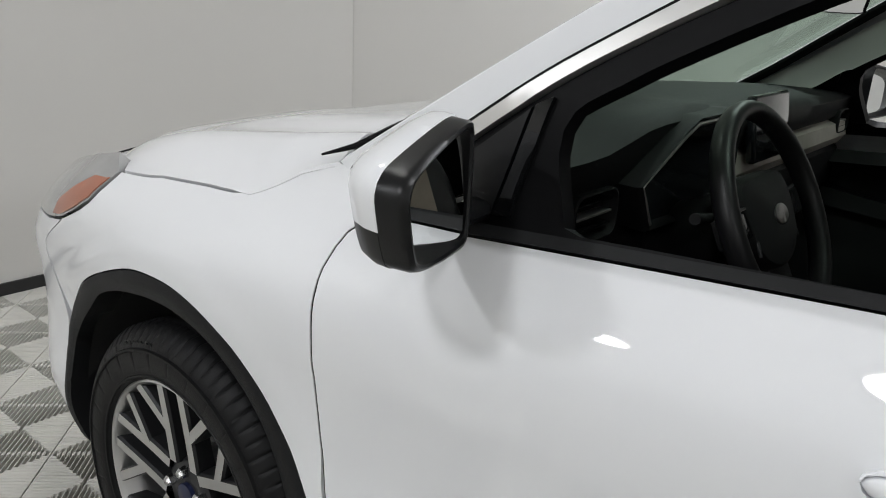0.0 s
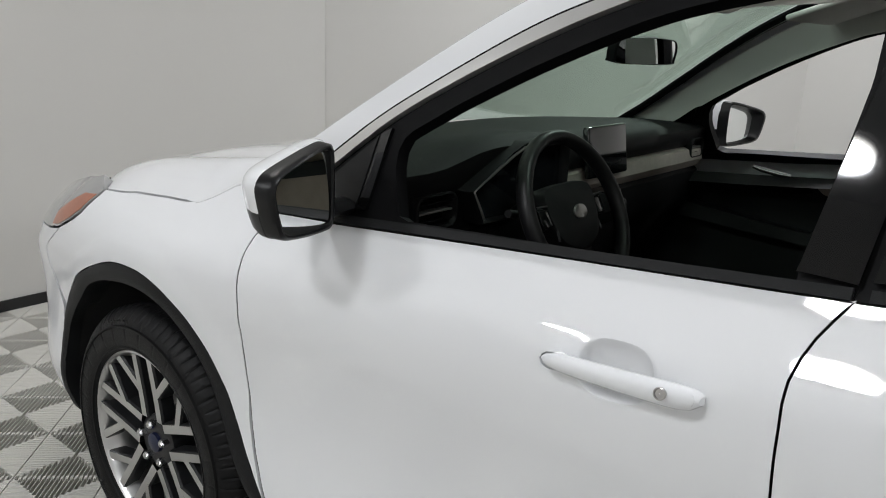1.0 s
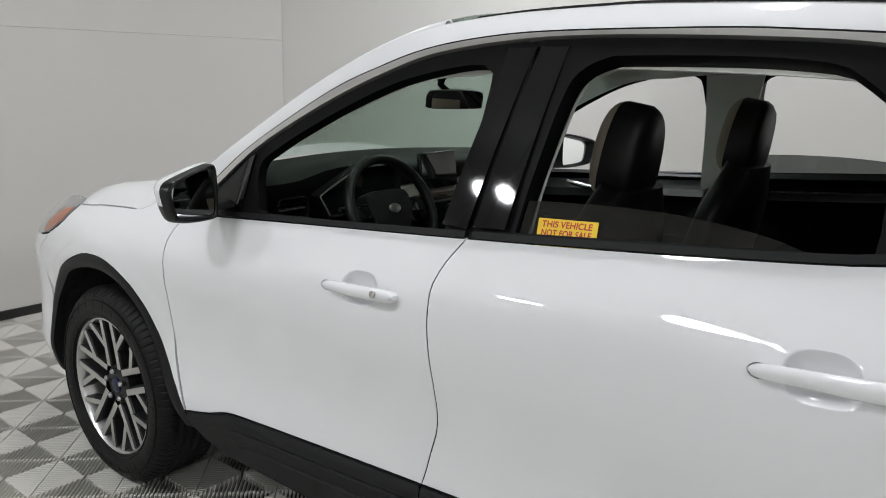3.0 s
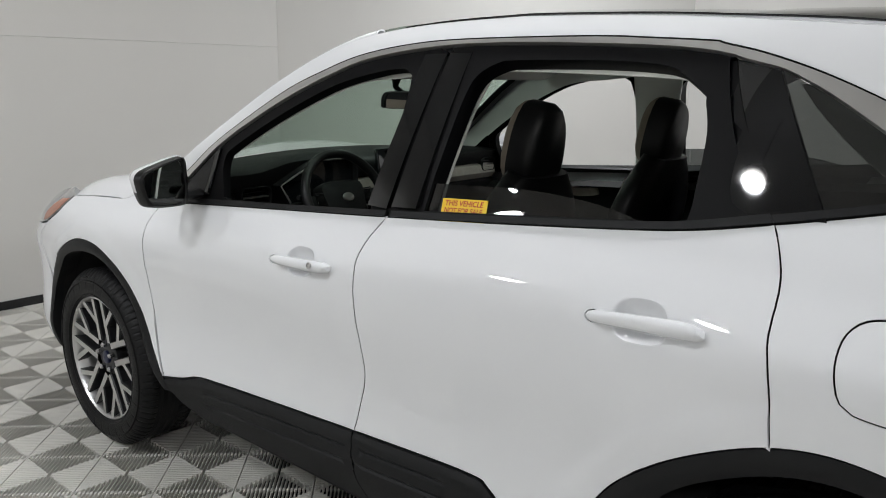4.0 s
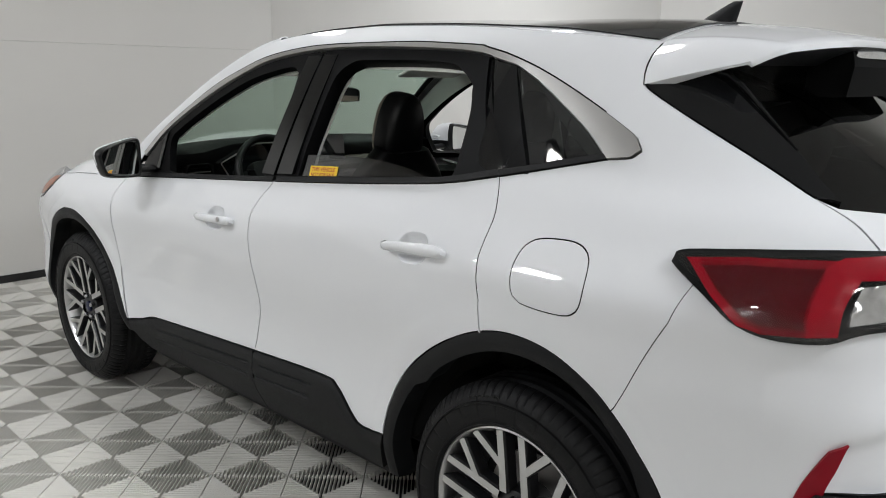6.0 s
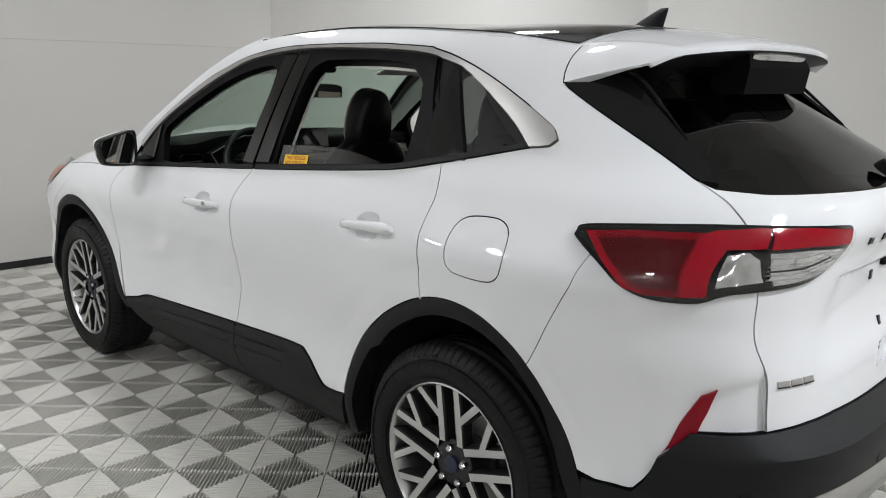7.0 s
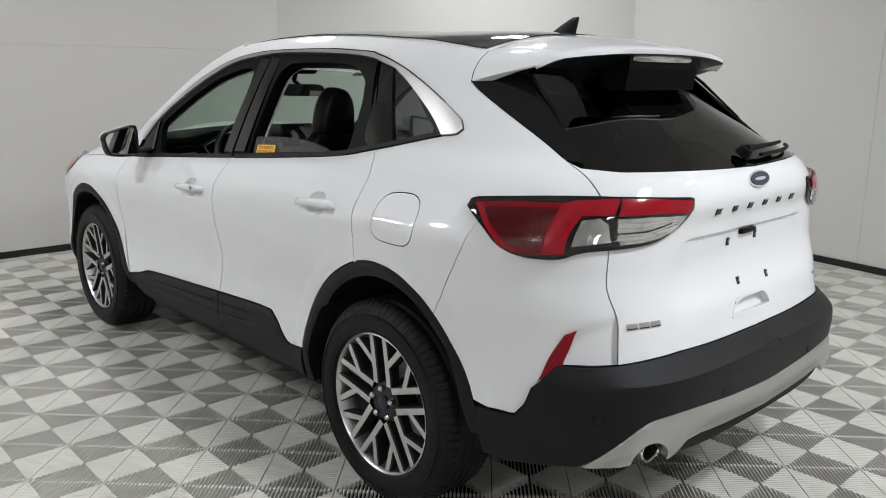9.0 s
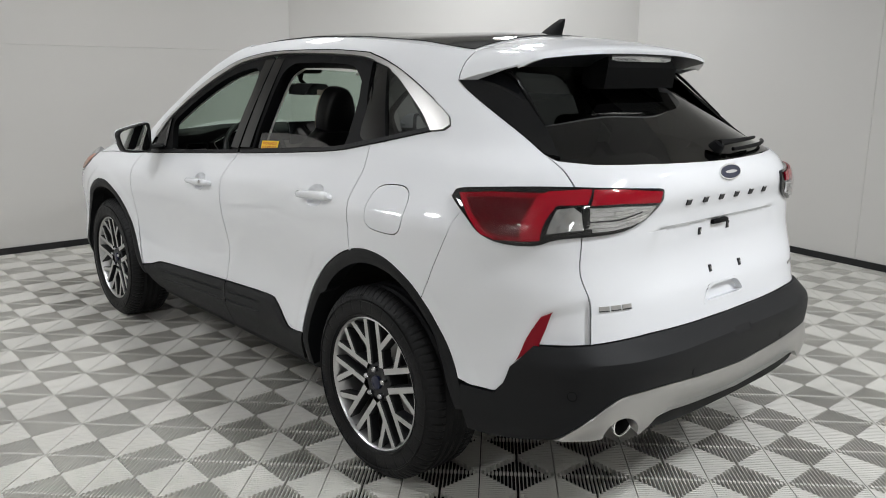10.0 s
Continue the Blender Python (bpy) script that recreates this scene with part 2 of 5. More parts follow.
POWER = knots([.15, .6, 1.1, 1.3, 1.7], [4.6, 5.0, 4.2, 3.2, 2.8])
FRONT = knots([.15, .4, .6, .8, .95, 1.05, 1.2, 1.7], [3.50, 3.60, 3.62, 3.60, 3.52, 3.40, 3.2, 3.0])
RAKE = knots([.2, .75, .88, 1.0, 1.1], [.07, .08, .14, .27, .30])        # sweep of the nose corner
RISE = knots([-.1, .3, .6, .9, 1.7, 2.3], [0, .025, .02, 0, -.045, -.06])   # the shoulder line climbs rearwards
XA, XB = .35, 2.75


def arc_table(a, b, n):
    f = np.concatenate([np.linspace(0, 1, 4001)**4 * .8, np.pi / 2 - np.linspace(1, 0, 4001)**4 * (np.pi / 2 - .8)])
    x, y = a * np.sin(f)**(2 / n), b * np.maximum(np.cos(f), 0)**(2 / n)
    return np.concatenate([[0], np.cumsum(np.hypot(np.diff(x), np.diff(y)))]), f


LR, FR = arc_table(1.25, .88, 4.2)
LF, FF = arc_table(.85, .88, 4.5)
NOSE = knots([.2, .75, .9, 1.05], [6, 6, 4.2, 3.5])
SC = XA - float(LR[-1])   # the rear centreline
SF = XB + float(LF[-1])   # the nose


def flare(x, z):
    k = 1 / (1 + math.exp((z - 1.0) / .030))
    h = .04 * math.exp(-((x + .25) / .55)**4) * math.exp(-((z - 1.1) / .13)**4)
    return h + k * (.042 * math.exp(-abs(x / .46)**2.6) + .042 * math.exp(-abs((x - 2.71) / .48)**2.6))


def body(s, z):
    """The left half of the skin: s is x along the flank and runs on round the rear corner and round the nose."""
    y0 = SIDE(z - RISE(s) * min(1, max(0, (z - .80) / .15)) * min(1, max(0, (1.25 - z) / .15)))
    if s > XB:
        a, f, p = FRONT(z) - XB, float(np.interp(s - XB, LF, FF)), 2 / NOSE(z)
        x = XB + a * math.sin(f)**p * (1 - RAKE(z) * max(math.cos(f), 0)**(2 * p))
    elif s < XA:
        a, f, p = XA - REAR(z), float(np.interp(XA - s, LR, FR)), 2 / POWER(z)
        x = XA - a * math.sin(f)**p
    else:
        return Vector((s, y0 + flare(s, z), z))
    return Vector((x, (y0 + flare(x, z)) * max(math.cos(f), 0)**p, z))


def normal(s, z):
    e = .004
    s1, s0 = min(s + e, SF - 1e-4), max(s - e, SC + 1e-4)
    n = (body(s1, z) - body(s0, z)).cross(body(s, z + e) - body(s, z - e))
    n.normalize()
    return -n if n.dot(Vector((0, 1, 0)) if XA < s < XB else (body(s, z) - Vector((1.2, 0, z)))) < 0 else n


def smooth_line(pts, step=.02, closed=False):
    """A rounded line through a few points, as even short steps."""
    P = [Vector((p[0], p[1])) for p in pts]
    n = len(P)
    out = []
    for i in range(n if closed else n - 1):
        p1, p2 = P[i], P[(i + 1) % n]
        p0 = P[i - 1] if (i or closed) else p1 * 2 - p2
        p3 = P[(i + 2) % n] if (i + 2 < n or closed) else p2 * 2 - p1
        k = max(1, int((p2 - p1).length / step))
        for j in range(k):
            t = j / k
            out.append(.5 * (2 * p1 + (p2 - p0) * t + (2 * p0 - 5 * p1 + 4 * p2 - p3) * t * t + (3 * p1 - p0 - 3 * p2 + p3) * t**3))
    if not closed:
        out.append(P[-1])
    return [(p.x, p.y) for p in out]


def dense(pts, step=.02):
    out = []
    n = len(pts)
    for i in range(n):
        a, b = Vector(pts[i]), Vector(pts[(i + 1) % n])
        k = max(1, int(math.ceil((b - a).length / step)))
        out += [tuple(a.lerp(b, j / k)) for j in range(k)]
    return out


def area2(p):
    return sum(p[i - 1][0] * p[i][1] - p[i][0] * p[i - 1][1] for i in range(len(p)))


def inset(p, d):
    """Shrink a closed outline by d."""
    s = 1 if area2(p) > 0 else -1
    out = []
    for i in range(len(p)):
        a, b, c = Vector(p[i - 1]), Vector(p[i]), Vector(p[(i + 1) % len(p)])
        t = (b - a).normalized() + (c - b).normalized()
        t = t.normalized() if t.length > 1e-6 else (c - b).normalized()
        q = b + Vector((-t.y, t.x)) * d * s
        out.append((q.x, q.y))
    return out


def offset_line(p, d):
    """An open line moved d to its right-hand side as it runs rearwards."""
    out = []
    for i in range(len(p)):
        t = (Vector(p[min(i + 1, len(p) - 1)]) - Vector(p[max(i - 1, 0)])).normalized()
        out.append((p[i][0] + t.y * d, p[i][1] - t.x * d))
    return out


def inside(p, q):
    c = False
    for i in range(len(p)):
        a, b = p[i - 1], p[i]
        if (a[1] > q[1]) != (b[1] > q[1]) and q[0] < (b[0] - a[0]) * (q[1] - a[1]) / (b[1] - a[1]) + a[0]:
            c = not c
    return c


def rounded_rect(cx, cz, w, h, r, tilt=0.0, seg=6):
    out = []
    for i, (sx, sz) in enumerate(((1, 1), (-1, 1), (-1, -1), (1, -1))):
        for k in range(seg + 1):
            a = radians(90 * i + 90 * k / seg)
            x, z = sx * (w / 2 - r) + r * math.cos(a), sz * (h / 2 - r) + r * math.sin(a)
            out.append((cx + x * math.cos(tilt) - z * math.sin(tilt), cz + x * math.sin(tilt) + z * math.cos(tilt)))
    return out


def panel(name, outline, mat, parent, label="", holes=(), step=.03, off=0.0, depth=.014, gap=.002, side=1, whole=False, dent=None, edge=.018, place=None, bulge=0.0, crease=(), sharp=38, lip=.0022):
    """A sheet cut to outline (s, z) that follows the skin, off metres proud of it, with turned-in edges. side -1: the right-hand twin; whole: both halves in one, across the rear centreline."""
    from mathutils.geometry import delaunay_2d_cdt
    place = place or (lambda s, z, o: body(s, z) + normal(s, z) * o)
    loops = [inset(dense(outline, edge), gap)] + [inset(dense(h, edge), -gap) for h in holes]
    if whole:
        loops[0] = [(min(s, 9) if abs(s - SC) > abs(gap) * 1.6 else SC, z) for s, z in loops[0]]
    pts, edges = [], []
    for lp in loops:
        b = len(pts)
        pts += [Vector(p) for p in lp]
        edges += [(b + i, b + (i + 1) % len(lp)) for i in range(len(lp))]
    for line in crease:
        b = len(pts)
        pts += [Vector(p) for p in line]
        edges += [(b + i, b + i + 1) for i in range(len(line) - 1)]
    lo = (min(p.x for p in pts), min(p.y for p in pts))
    hi = (max(p.x for p in pts), max(p.y for p in pts))
    border = np.array([(p.x, p.y) for p in pts])
    for i in range(int((hi[0] - lo[0]) / step) + 1):
        for j in range(int((hi[1] - lo[1]) / step) + 1):
            q = (lo[0] + (i + .5) * step, lo[1] + (j + .5) * step)
            if inside(loops[0], q) and not any(inside(h, q) for h in loops[1:]) and ((border - q)**2).sum(1).min() > (step * .45)**2:
                pts.append(Vector(q))
    v2, _, f2, ov, _, _ = delaunay_2d_cdt(pts, edges, [], 0, 1e-7)
    faces = []
    for f in f2:
        c = sum((v2[k] for k in f), Vector((0, 0))) / len(f)
        if inside(loops[0], c) and not any(inside(h, c) for h in loops[1:]):
            faces.append(list(f))
    reach = [float(np.sqrt(((border - (v.x, v.y))**2).sum(1).min())) for v in v2] if bulge else None
    def lift(k):
        o = off
        if dent:
            o += dent(v2[k].x, v2[k].y)
        if bulge:
            o += bulge * (1 - math.exp(-reach[k] / .02))
        return place(v2[k].x, v2[k].y, o)
    verts = [lift(k) for k in range(len(v2))]
    for f in faces:
        n = (verts[f[1]] - verts[f[0]]).cross(verts[f[2]] - verts[f[0]])
        c = v2[f[0]]
        if n.dot(place(c.x, c.y, off + .01) - place(c.x, c.y, off)) < 0:
            f.reverse()
    count = {}
    for f in faces:
        for a, b in zip(f, f[1:] + f[:1]):
            count[(a, b)] = 1
    rim = [(a, b) for a, b in count if (b, a) not in count]
    low, mid, gap_dark = {}, {}, set()     # the turned-in edge: paint first, then black for the gap's seal and its shade
    for a, b in rim:
        if whole and abs(v2[a].x - SC) < 1e-5 and abs(v2[b].x - SC) < 1e-5:
            continue
        for k in (a, b):
            if k not in low:
                mid[k] = len(verts)
                verts.append(place(v2[k].x, v2[k].y, off - (min(lip, depth / 2) if depth > .006 else depth / 2)))
                low[k] = len(verts)
                verts.append(place(v2[k].x, v2[k].y, off - depth))
        faces.append([b, a, mid[a], mid[b]])
        faces.append([mid[b], mid[a], low[a], low[b]])
        gap_dark.add(tuple(sorted((mid[b], mid[a], low[a], low[b]))))
    used = sorted({k for f in faces for k in f})
    remap = {k: i for i, k in enumerate(used)}
    verts = [verts[k] for k in used]
    index = [1 if tuple(sorted(f)) in gap_dark else 0 for f in faces] if mat is PAINT and lip < depth > .006 else None
    faces = [[remap[k] for k in f] for f in faces]
    if whole:
        index = index and index * 2
        n = len(verts)
        verts = verts + [Vector((v.x, -v.y, v.z)) for v in verts]
        faces = faces + [[k + n for k in f[::-1]] for f in faces]
    elif side < 0:
        verts = [Vector((v.x, -v.y, v.z)) for v in verts]
        faces = [f[::-1] for f in faces]
    ob = mesh_object(name, verts, faces, [PAINT, RUBBER] if index else mat, parent, label, sharp=sharp, index=index)
    if whole:
        bm = bmesh.new()
        bm.from_mesh(ob.data)
        bmesh.ops.remove_doubles(bm, verts=bm.verts, dist=.0006)
        bm.to_mesh(ob.data)
        bm.free()
        ob.data.set_sharp_from_angle(angle=radians(sharp))
    return ob


def mirrored(bm, side):
    if side < 0:
        for v in bm.verts:
            v.co.y = -v.co.y
    return bm


# lines of the bodywork as (s, z)
def s_at(x, z):
    """The s of the place on the flank or rear corner that lies at x."""
    if x >= XA:
        return x
    u = min(1, (XA - x) / (XA - REAR(z)))
    return XA - float(np.interp(math.asin(u**(POWER(z) / 2)), FR, LR))


def even_line(pts):
    """smooth_line() for lines that run along the flank on to the rear corner: smooth in x, not in s."""
    return [(s_at(x, z), z) for x, z in smooth_line([(body(s, z).x, z) for s, z in pts])]


def on(line, s):
    """z of a line (falling s) at s."""
    q = sorted(line)
    return float(np.interp(s, [p[0] for p in q], [p[1] for p in q]))


BELT = even_line([(2.202, 1.057), (1.877, 1.080), (1.543, 1.104), (1.154, 1.133), (.73, 1.167), (.366, 1.202), (.06, 1.240), (-.33, 1.303)])
GAP_A = smooth_line([(2.223, 1.060), (2.262, 1.031), (2.274, .980), (2.272, .90), (2.280, .79), (2.285, .675), (2.275, .545), (2.225, .415)])
GAP_B = smooth_line([(1.150, 1.134), (1.180, 1.085), (1.196, 1.033), (1.193, .975), (1.189, .885), (1.182, .79), (1.180, .69), (1.205, .60), (1.228, .510)])
GAP_C = smooth_line([(.06, 1.240), (.082, 1.169), (.098, 1.12), (.105, 1.067), (.103, .983), (.115, .868)])
SILL = smooth_line([(2.225, .415), (2.11, .437), (2.02, .462), (1.86, .474), (1.228, .510), (.82, .528), (.74, .512), (.655, .450), (.60, .425), (.487, .437)])
ARCH_R = even_line([(.492, .30), (.490, .397), (.488, .47), (.466, .553), (.400, .656), (.311, .757), (.203, .834), (.098, .876), (-.005, .888), (-.105, .869), (-.185, .816), (-.237, .745), (-.272, .668), (-.304, .592), (-.346, .510), (-.380, .455), (-.41, .41)])
ARCH_F = smooth_line([(2.19, .36), (2.228, .415), (2.302, .524), (2.361, .645), (2.42, .745), (2.50, .822), (2.59, .862), (2.68, .870), (2.77, .858), (2.86, .817), (2.95, .745), (3.035, .672), (3.095, .595), (3.125, .50), (3.132, .40), (3.12, .31)])
CHROME_OUT = even_line([(2.16, 1.162), (2.06, 1.238), (1.95, 1.316), (1.73, 1.447), (1.57, 1.513), (1.43, 1.557), (1.26, 1.584), (1.06, 1.596), (.68, 1.596), (.50, 1.588), (.346, 1.578), (.25, 1.572), (.10, 1.560), (-.02, 1.543), (-.146, 1.515), (-.258, 1.475), (-.341, 1.432), (-.402, 1.389), (-.436, 1.354), (-.432, 1.327), (-.398, 1.310), (-.33, 1.303)])
CHROME_IN = even_line([(2.143, 1.146), (2.046, 1.222), (1.922, 1.310), (1.722, 1.421), (1.54, 1.500), (1.38, 1.549), (1.127, 1.580), (.857, 1.585), (.503, 1.573), (.283, 1.557), (.14, 1.544), (-.028, 1.523), (-.10, 1.500), (-.157, 1.476), (-.243, 1.420), (-.304, 1.360), (-.33, 1.303)])
TOP = even_line([(2.34, 1.118), (2.24, 1.184), (2.15, 1.242), (1.99, 1.351), (1.81, 1.464), (1.649, 1.545), (1.5, 1.602), (1.39, 1.627), (1.25, 1.643), (1.127, 1.651), (.967, 1.656), (.87, 1.657), (.51, 1.644), (-.085, 1.621), (-.461, 1.599), (-.637, 1.583)])
D_LINE = smooth_line([(-.637, 1.583), (-.577, 1.546), (-.535, 1.506), (-.517, 1.479), (-.574, 1.423), (-.634, 1.365), (-.687, 1.306), (-.725, 1.251), (-.784, 1.166)])
GATE_GAP = smooth_line([(-.784, 1.166), (-.83, 1.09), (-.872, 1.01), (-.870, .90), (-.888, .82), (-.875, .74), (-.863, .686)])
BUMPER_TOP = even_line([(-.659, .677), (-.76, .680), (-.863, .686), (-1.0, .694), (-1.12, .697), (-1.35, .690), (SC, .688)])

# ---- the room ----
def wall(name, a, b, z0, z1, label, mat=WALL, thick=.12):
    """An upright slab from a to b in plan, its room side on the line a-b; the room lies to the left of a-b."""
    a, b = Vector((*a, 0)), Vector((*b, 0))
    d = (b - a).normalized()
    n = Vector((d.y, -d.x, 0)) * thick
    bm = bmesh.new()
    base = [a, b, b + n, a + n]
    add_prism(bm, [(0, 0), (1, 0), (2, 0), (3, 0)], lambda u, v, h: base[int(u)] + Vector((0, 0, z0 + h)), z1 - z0)
    return tagged(part(name, bm, mat, None, smooth=False), label, "wall", kind="structure")


CORNERS = [(5.0, 5.2), (5.0, -1.8), (2.75, -4.6), (-6.4, -2.95), (-6.4, 5.2)]
# south and west walls are never in view: added to close the room
NAMES = ["wall_north", "wall_north_east", "wall_east", "unseen_wall_south", "unseen_wall_west"]
for i, nm in enumerate(NAMES):
    p, q = CORNERS[i], CORNERS[(i + 1) % 5]
    w = wall(nm, q, p, 0, CEILING, "smooth warm white painted studio wall")
    d = (Vector(p) - Vector(q)).normalized()
    e = Vector((-d.y, d.x)) * .014
    k = wall("skirting", Vector(q) + e, Vector(p) + e, 0, .055, "narrow black skirting along the wall", SKIRT, thick=.012)
    tagged(k, category="skirting")
# ceiling out of view, added to bounce the lamps' light
bm = bmesh.new()
add_prism(bm, [(x * 1.04, y * 1.04) for x, y in CORNERS], lambda u, v, h: Vector((u, v, CEILING + .002 + h)), .1)
tagged(part("ceiling", bm, CEILINGMAT, None, smooth=False), "plain pale ceiling out of view, added to bounce light", "ceiling", kind="structure")

# fine joints between wall sheets
def joint(a, b, w=.004):
    bm = bmesh.new()
    a, b = Vector(a), Vector(b)
    add_tube(bm, [a, b], w, 4)
    return tagged(part("trim", bm, JOINT, None, smooth=False), "thin joint between two wall sheets", "joint", kind="structure")


joint((4.998, -1.8, .05), (4.998, -1.8, CEILING))
joint((4.999, 5, 1.72), (4.999, -1.8, 1.72), .003)
east = Vector((2.75, -4.6)).lerp(Vector((-6.4, -2.95)), (2.75 - .2) / 9.15)
joint((east.x, east.y + .001, .05), (east.x, east.y + .001, CEILING))

# lamps under the ceiling
def ceiling_lamp():
    bm = bmesh.new()
    m = Matrix.Translation((0, 0, -.03))
    add_lathe(bm, [(.02, .16), (.07, .15), (.075, .08), (.17, .06), (.235, .02), (.24, -.03), (.22, -.03), (.215, -.005), (.01, -.005)], m, 32)
    ob = tagged(part("ceiling_lamp", bm, LAMPBODY, None), "round high-bay lamp hanging from the ceiling", "lamp", "ceiling lamps")
    bm = bmesh.new()
    add_lathe(bm, [(.001, -.052), (.14, -.047), (.217, -.036), (.217, -.03), (.001, -.03)], m, 32)
    part("diffuser", bm, LAMPGLOW, ob, "glowing round diffuser")
    bm = bmesh.new()
    add_tube(bm, [(0, 0, .12), (0, 0, CEILING - LAMP_Z - .1)], .008, 8)
    part("stem", bm, LAMPBODY, ob)
    return ob


first_lamp = ceiling_lamp()
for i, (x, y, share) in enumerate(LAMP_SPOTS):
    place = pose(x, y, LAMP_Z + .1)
    if i:
        copy_thing(first_lamp, place)
    else:
        first_lamp.matrix_basis = place
    li = bpy.data.lights.new("lamp_light", "AREA")
    li.shape, li.size, li.energy, li.color = "DISK", .42, LAMP_WATTS * share, (.965, 1.0, 1.045)
    lo = new("lamp_light", li)
    lo.matrix_basis = pose(x, y, LAMP_Z)
    up = bpy.data.lights.new("ceiling_fill", "AREA")     # added fill light, aimed up so that the ceiling bounces it
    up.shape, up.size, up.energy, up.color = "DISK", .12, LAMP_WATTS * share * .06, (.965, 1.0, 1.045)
    new("ceiling_fill", up).matrix_basis = pose(x, y, LAMP_Z + .28, 180)

# ---- the car ----
car = tagged(new("car"), "white compact sport utility car with black cladding, windows lowered", "car")


def seg(line, p, q):
    """The stretch of a line between the points nearest to p and q, in that order."""
    i = min(range(len(line)), key=lambda k: (line[k][0] - p[0])**2 + (line[k][1] - p[1])**2)
    j = min(range(len(line)), key=lambda k: (line[k][0] - q[0])**2 + (line[k][1] - q[1])**2)
    return line[i:j + 1] if i <= j else line[j:i + 1][::-1]


def clean(p, d=.004):
    out = []
    for q in p:
        if not out or math.hypot(q[0] - out[-1][0], q[1] - out[-1][1]) > d:
            out.append(q)
    while math.hypot(out[0][0] - out[-1][0], out[0][1] - out[-1][1]) < d:
        out.pop()
    return out


BUMP_LINE = [(-.454, 1.069), (-.416, .995), (-.328, .887), (-.236, .772)]
LAMP = smooth_line([(-.398, 1.110), (-.405, 1.130), (-.47, 1.143), (-.73, 1.160), (-1.029, 1.155), (-1.095, 1.147), (-1.108, 1.12), (-1.09, 1.072), (-1.04, 1.038), (-.966, 1.022), (-.80, 1.010), (-.729, .990), (-.627, .991), (-.557, 1.010), (-.484, 1.057)], closed=True)
QUARTER = clean(TOP + D_LINE + [(-.80, 1.10), (-.46, 1.09)] + BUMP_LINE + seg(ARCH_R, (-.225, .772), (.115, .868)) + GAP_C[::-1] + seg(BELT, (.06, 1.240), (-.33, 1.303)) + CHROME_OUT[::-1] + [(2.225, 1.09), (2.31, 1.10)])
FDOOR = clean(GAP_A + seg(SILL, (2.225, .415), (1.228, .51)) + GAP_B[::-1] + seg(BELT, (1.150, 1.134), (2.202, 1.057)))
RDOOR = clean(GAP_B + seg(SILL, (1.228, .51), (.487, .437)) + seg(ARCH_R, (.487, .437), (.115, .868)) + GAP_C[::-1] + seg(BELT, (.06, 1.240), (1.150, 1.134)))
CORNER = clean([(-.46, 1.085), (-.80, 1.10)] + seg(GATE_GAP, (-.82, 1.10), (-.863, .686)) + seg(BUMPER_TOP, (-.863, .686), (-.659, .677)) + smooth_line([(-.655, .676), (-.602, .640), (-.557, .590), (-.525, .534), (-.50, .503), (-.46, .500), (-.397, .500)]) + seg(ARCH_R, (-.352, .50), (-.225, .772)) + [(s + .0025, z) for s, z in BUMP_LINE[::-1]])
FENDER_TOP = smooth_line([(2.34, 1.118), (2.41, 1.095), (2.453, 1.069), (2.522, 1.040), (2.618, 1.034), (2.737, 1.027), (2.88, 1.020), (3.027, 1.015)])
LAMP_F = smooth_line([(3.027, 1.015), (3.040, .951), (3.08, .92), (3.132, .892)])
FENDER = clean(FENDER_TOP + LAMP_F + [(3.19, .80), (3.13, .70)] + seg(ARCH_F, (3.09, .65), (2.228, .415)) + GAP_A[::-1] + [(2.225, 1.085)])
HOLES_FUEL = smooth_line([(-.006, 1.015), (-.008, 1.055), (-.020, 1.090), (-.050, 1.113), (-.105, 1.121), (-.165, 1.120), (-.198, 1.103), (-.210, 1.075), (-.211, 1.03), (-.200, .992), (-.180, .973), (-.150, .964), (-.085, .964), (-.030, .971), (-.012, .985)], .012, True)


def corner_dent(s, z):
    """The white corner falls back behind the reflector, under a fold."""
    k = 1 / (1 + math.exp(-(-.70 - s) / .02)) / (1 + math.exp((z - (.775 - .25 * (s + .73))) / .008))
    return -.016 * k + arch_brow(s, z)


GROOVES = (.050, .092)


def sill_groove(s, z):
    """Two fine grooves along the sill, under a rolled upper edge."""
    d = on(SILL, s) - z
    fade = min(1, max(0, (s - .84) / .06)) * min(1, max(0, (2.0 - s) / .06))
    return -.006 * fade * max(max(0, 1 - abs(d - g) / .006) for g in GROOVES) - .010 * math.exp(-(d / .010)**2)


def groove_lines(s0, s1):
    n = int((s0 - s1) / .012)
    rows = [[(s0 - .012 * k, on(SILL, s0 - .012 * k) - g - e) for k in range(n)] for g in GROOVES for e in (-.006, 0, .006)]
    return rows


REFLECT = [(-.752, .787), (-.705, .770), (-.660, .724), (-.556, .607), (-.598, .634), (-.668, .664), (-.715, .727)]
def arch_brow(s, z):
    """A soft raised band of sheet metal round each wheel arch."""
    d = min(math.sqrt(float(((a - (s, z))**2).sum(1).min())) for a in ARCH_POINTS)
    k = min(1, max(0, (.078 - d) / .030))
    return .005 * k * k * (3 - 2 * k) * min(1, max(0, (3.04 - s) / .12))


ARCH_POINTS = [np.array(dense(ARCH_R, .02)), np.array(dense(ARCH_F, .02))]
DOORS = {}
def cup_hole(s, z, tilt):
    c, d = math.cos(radians(tilt)), math.sin(radians(tilt))
    out = []
    for k in range(28):
        a = 2 * math.pi * k / 28
        u = .012 + .061 * math.copysign(abs(math.cos(a))**.75, math.cos(a))
        w = .004 + .042 * math.copysign(abs(math.sin(a))**.75, math.sin(a))
        out.append((s + u * c + w * d, z - u * d + w * c))
    return out


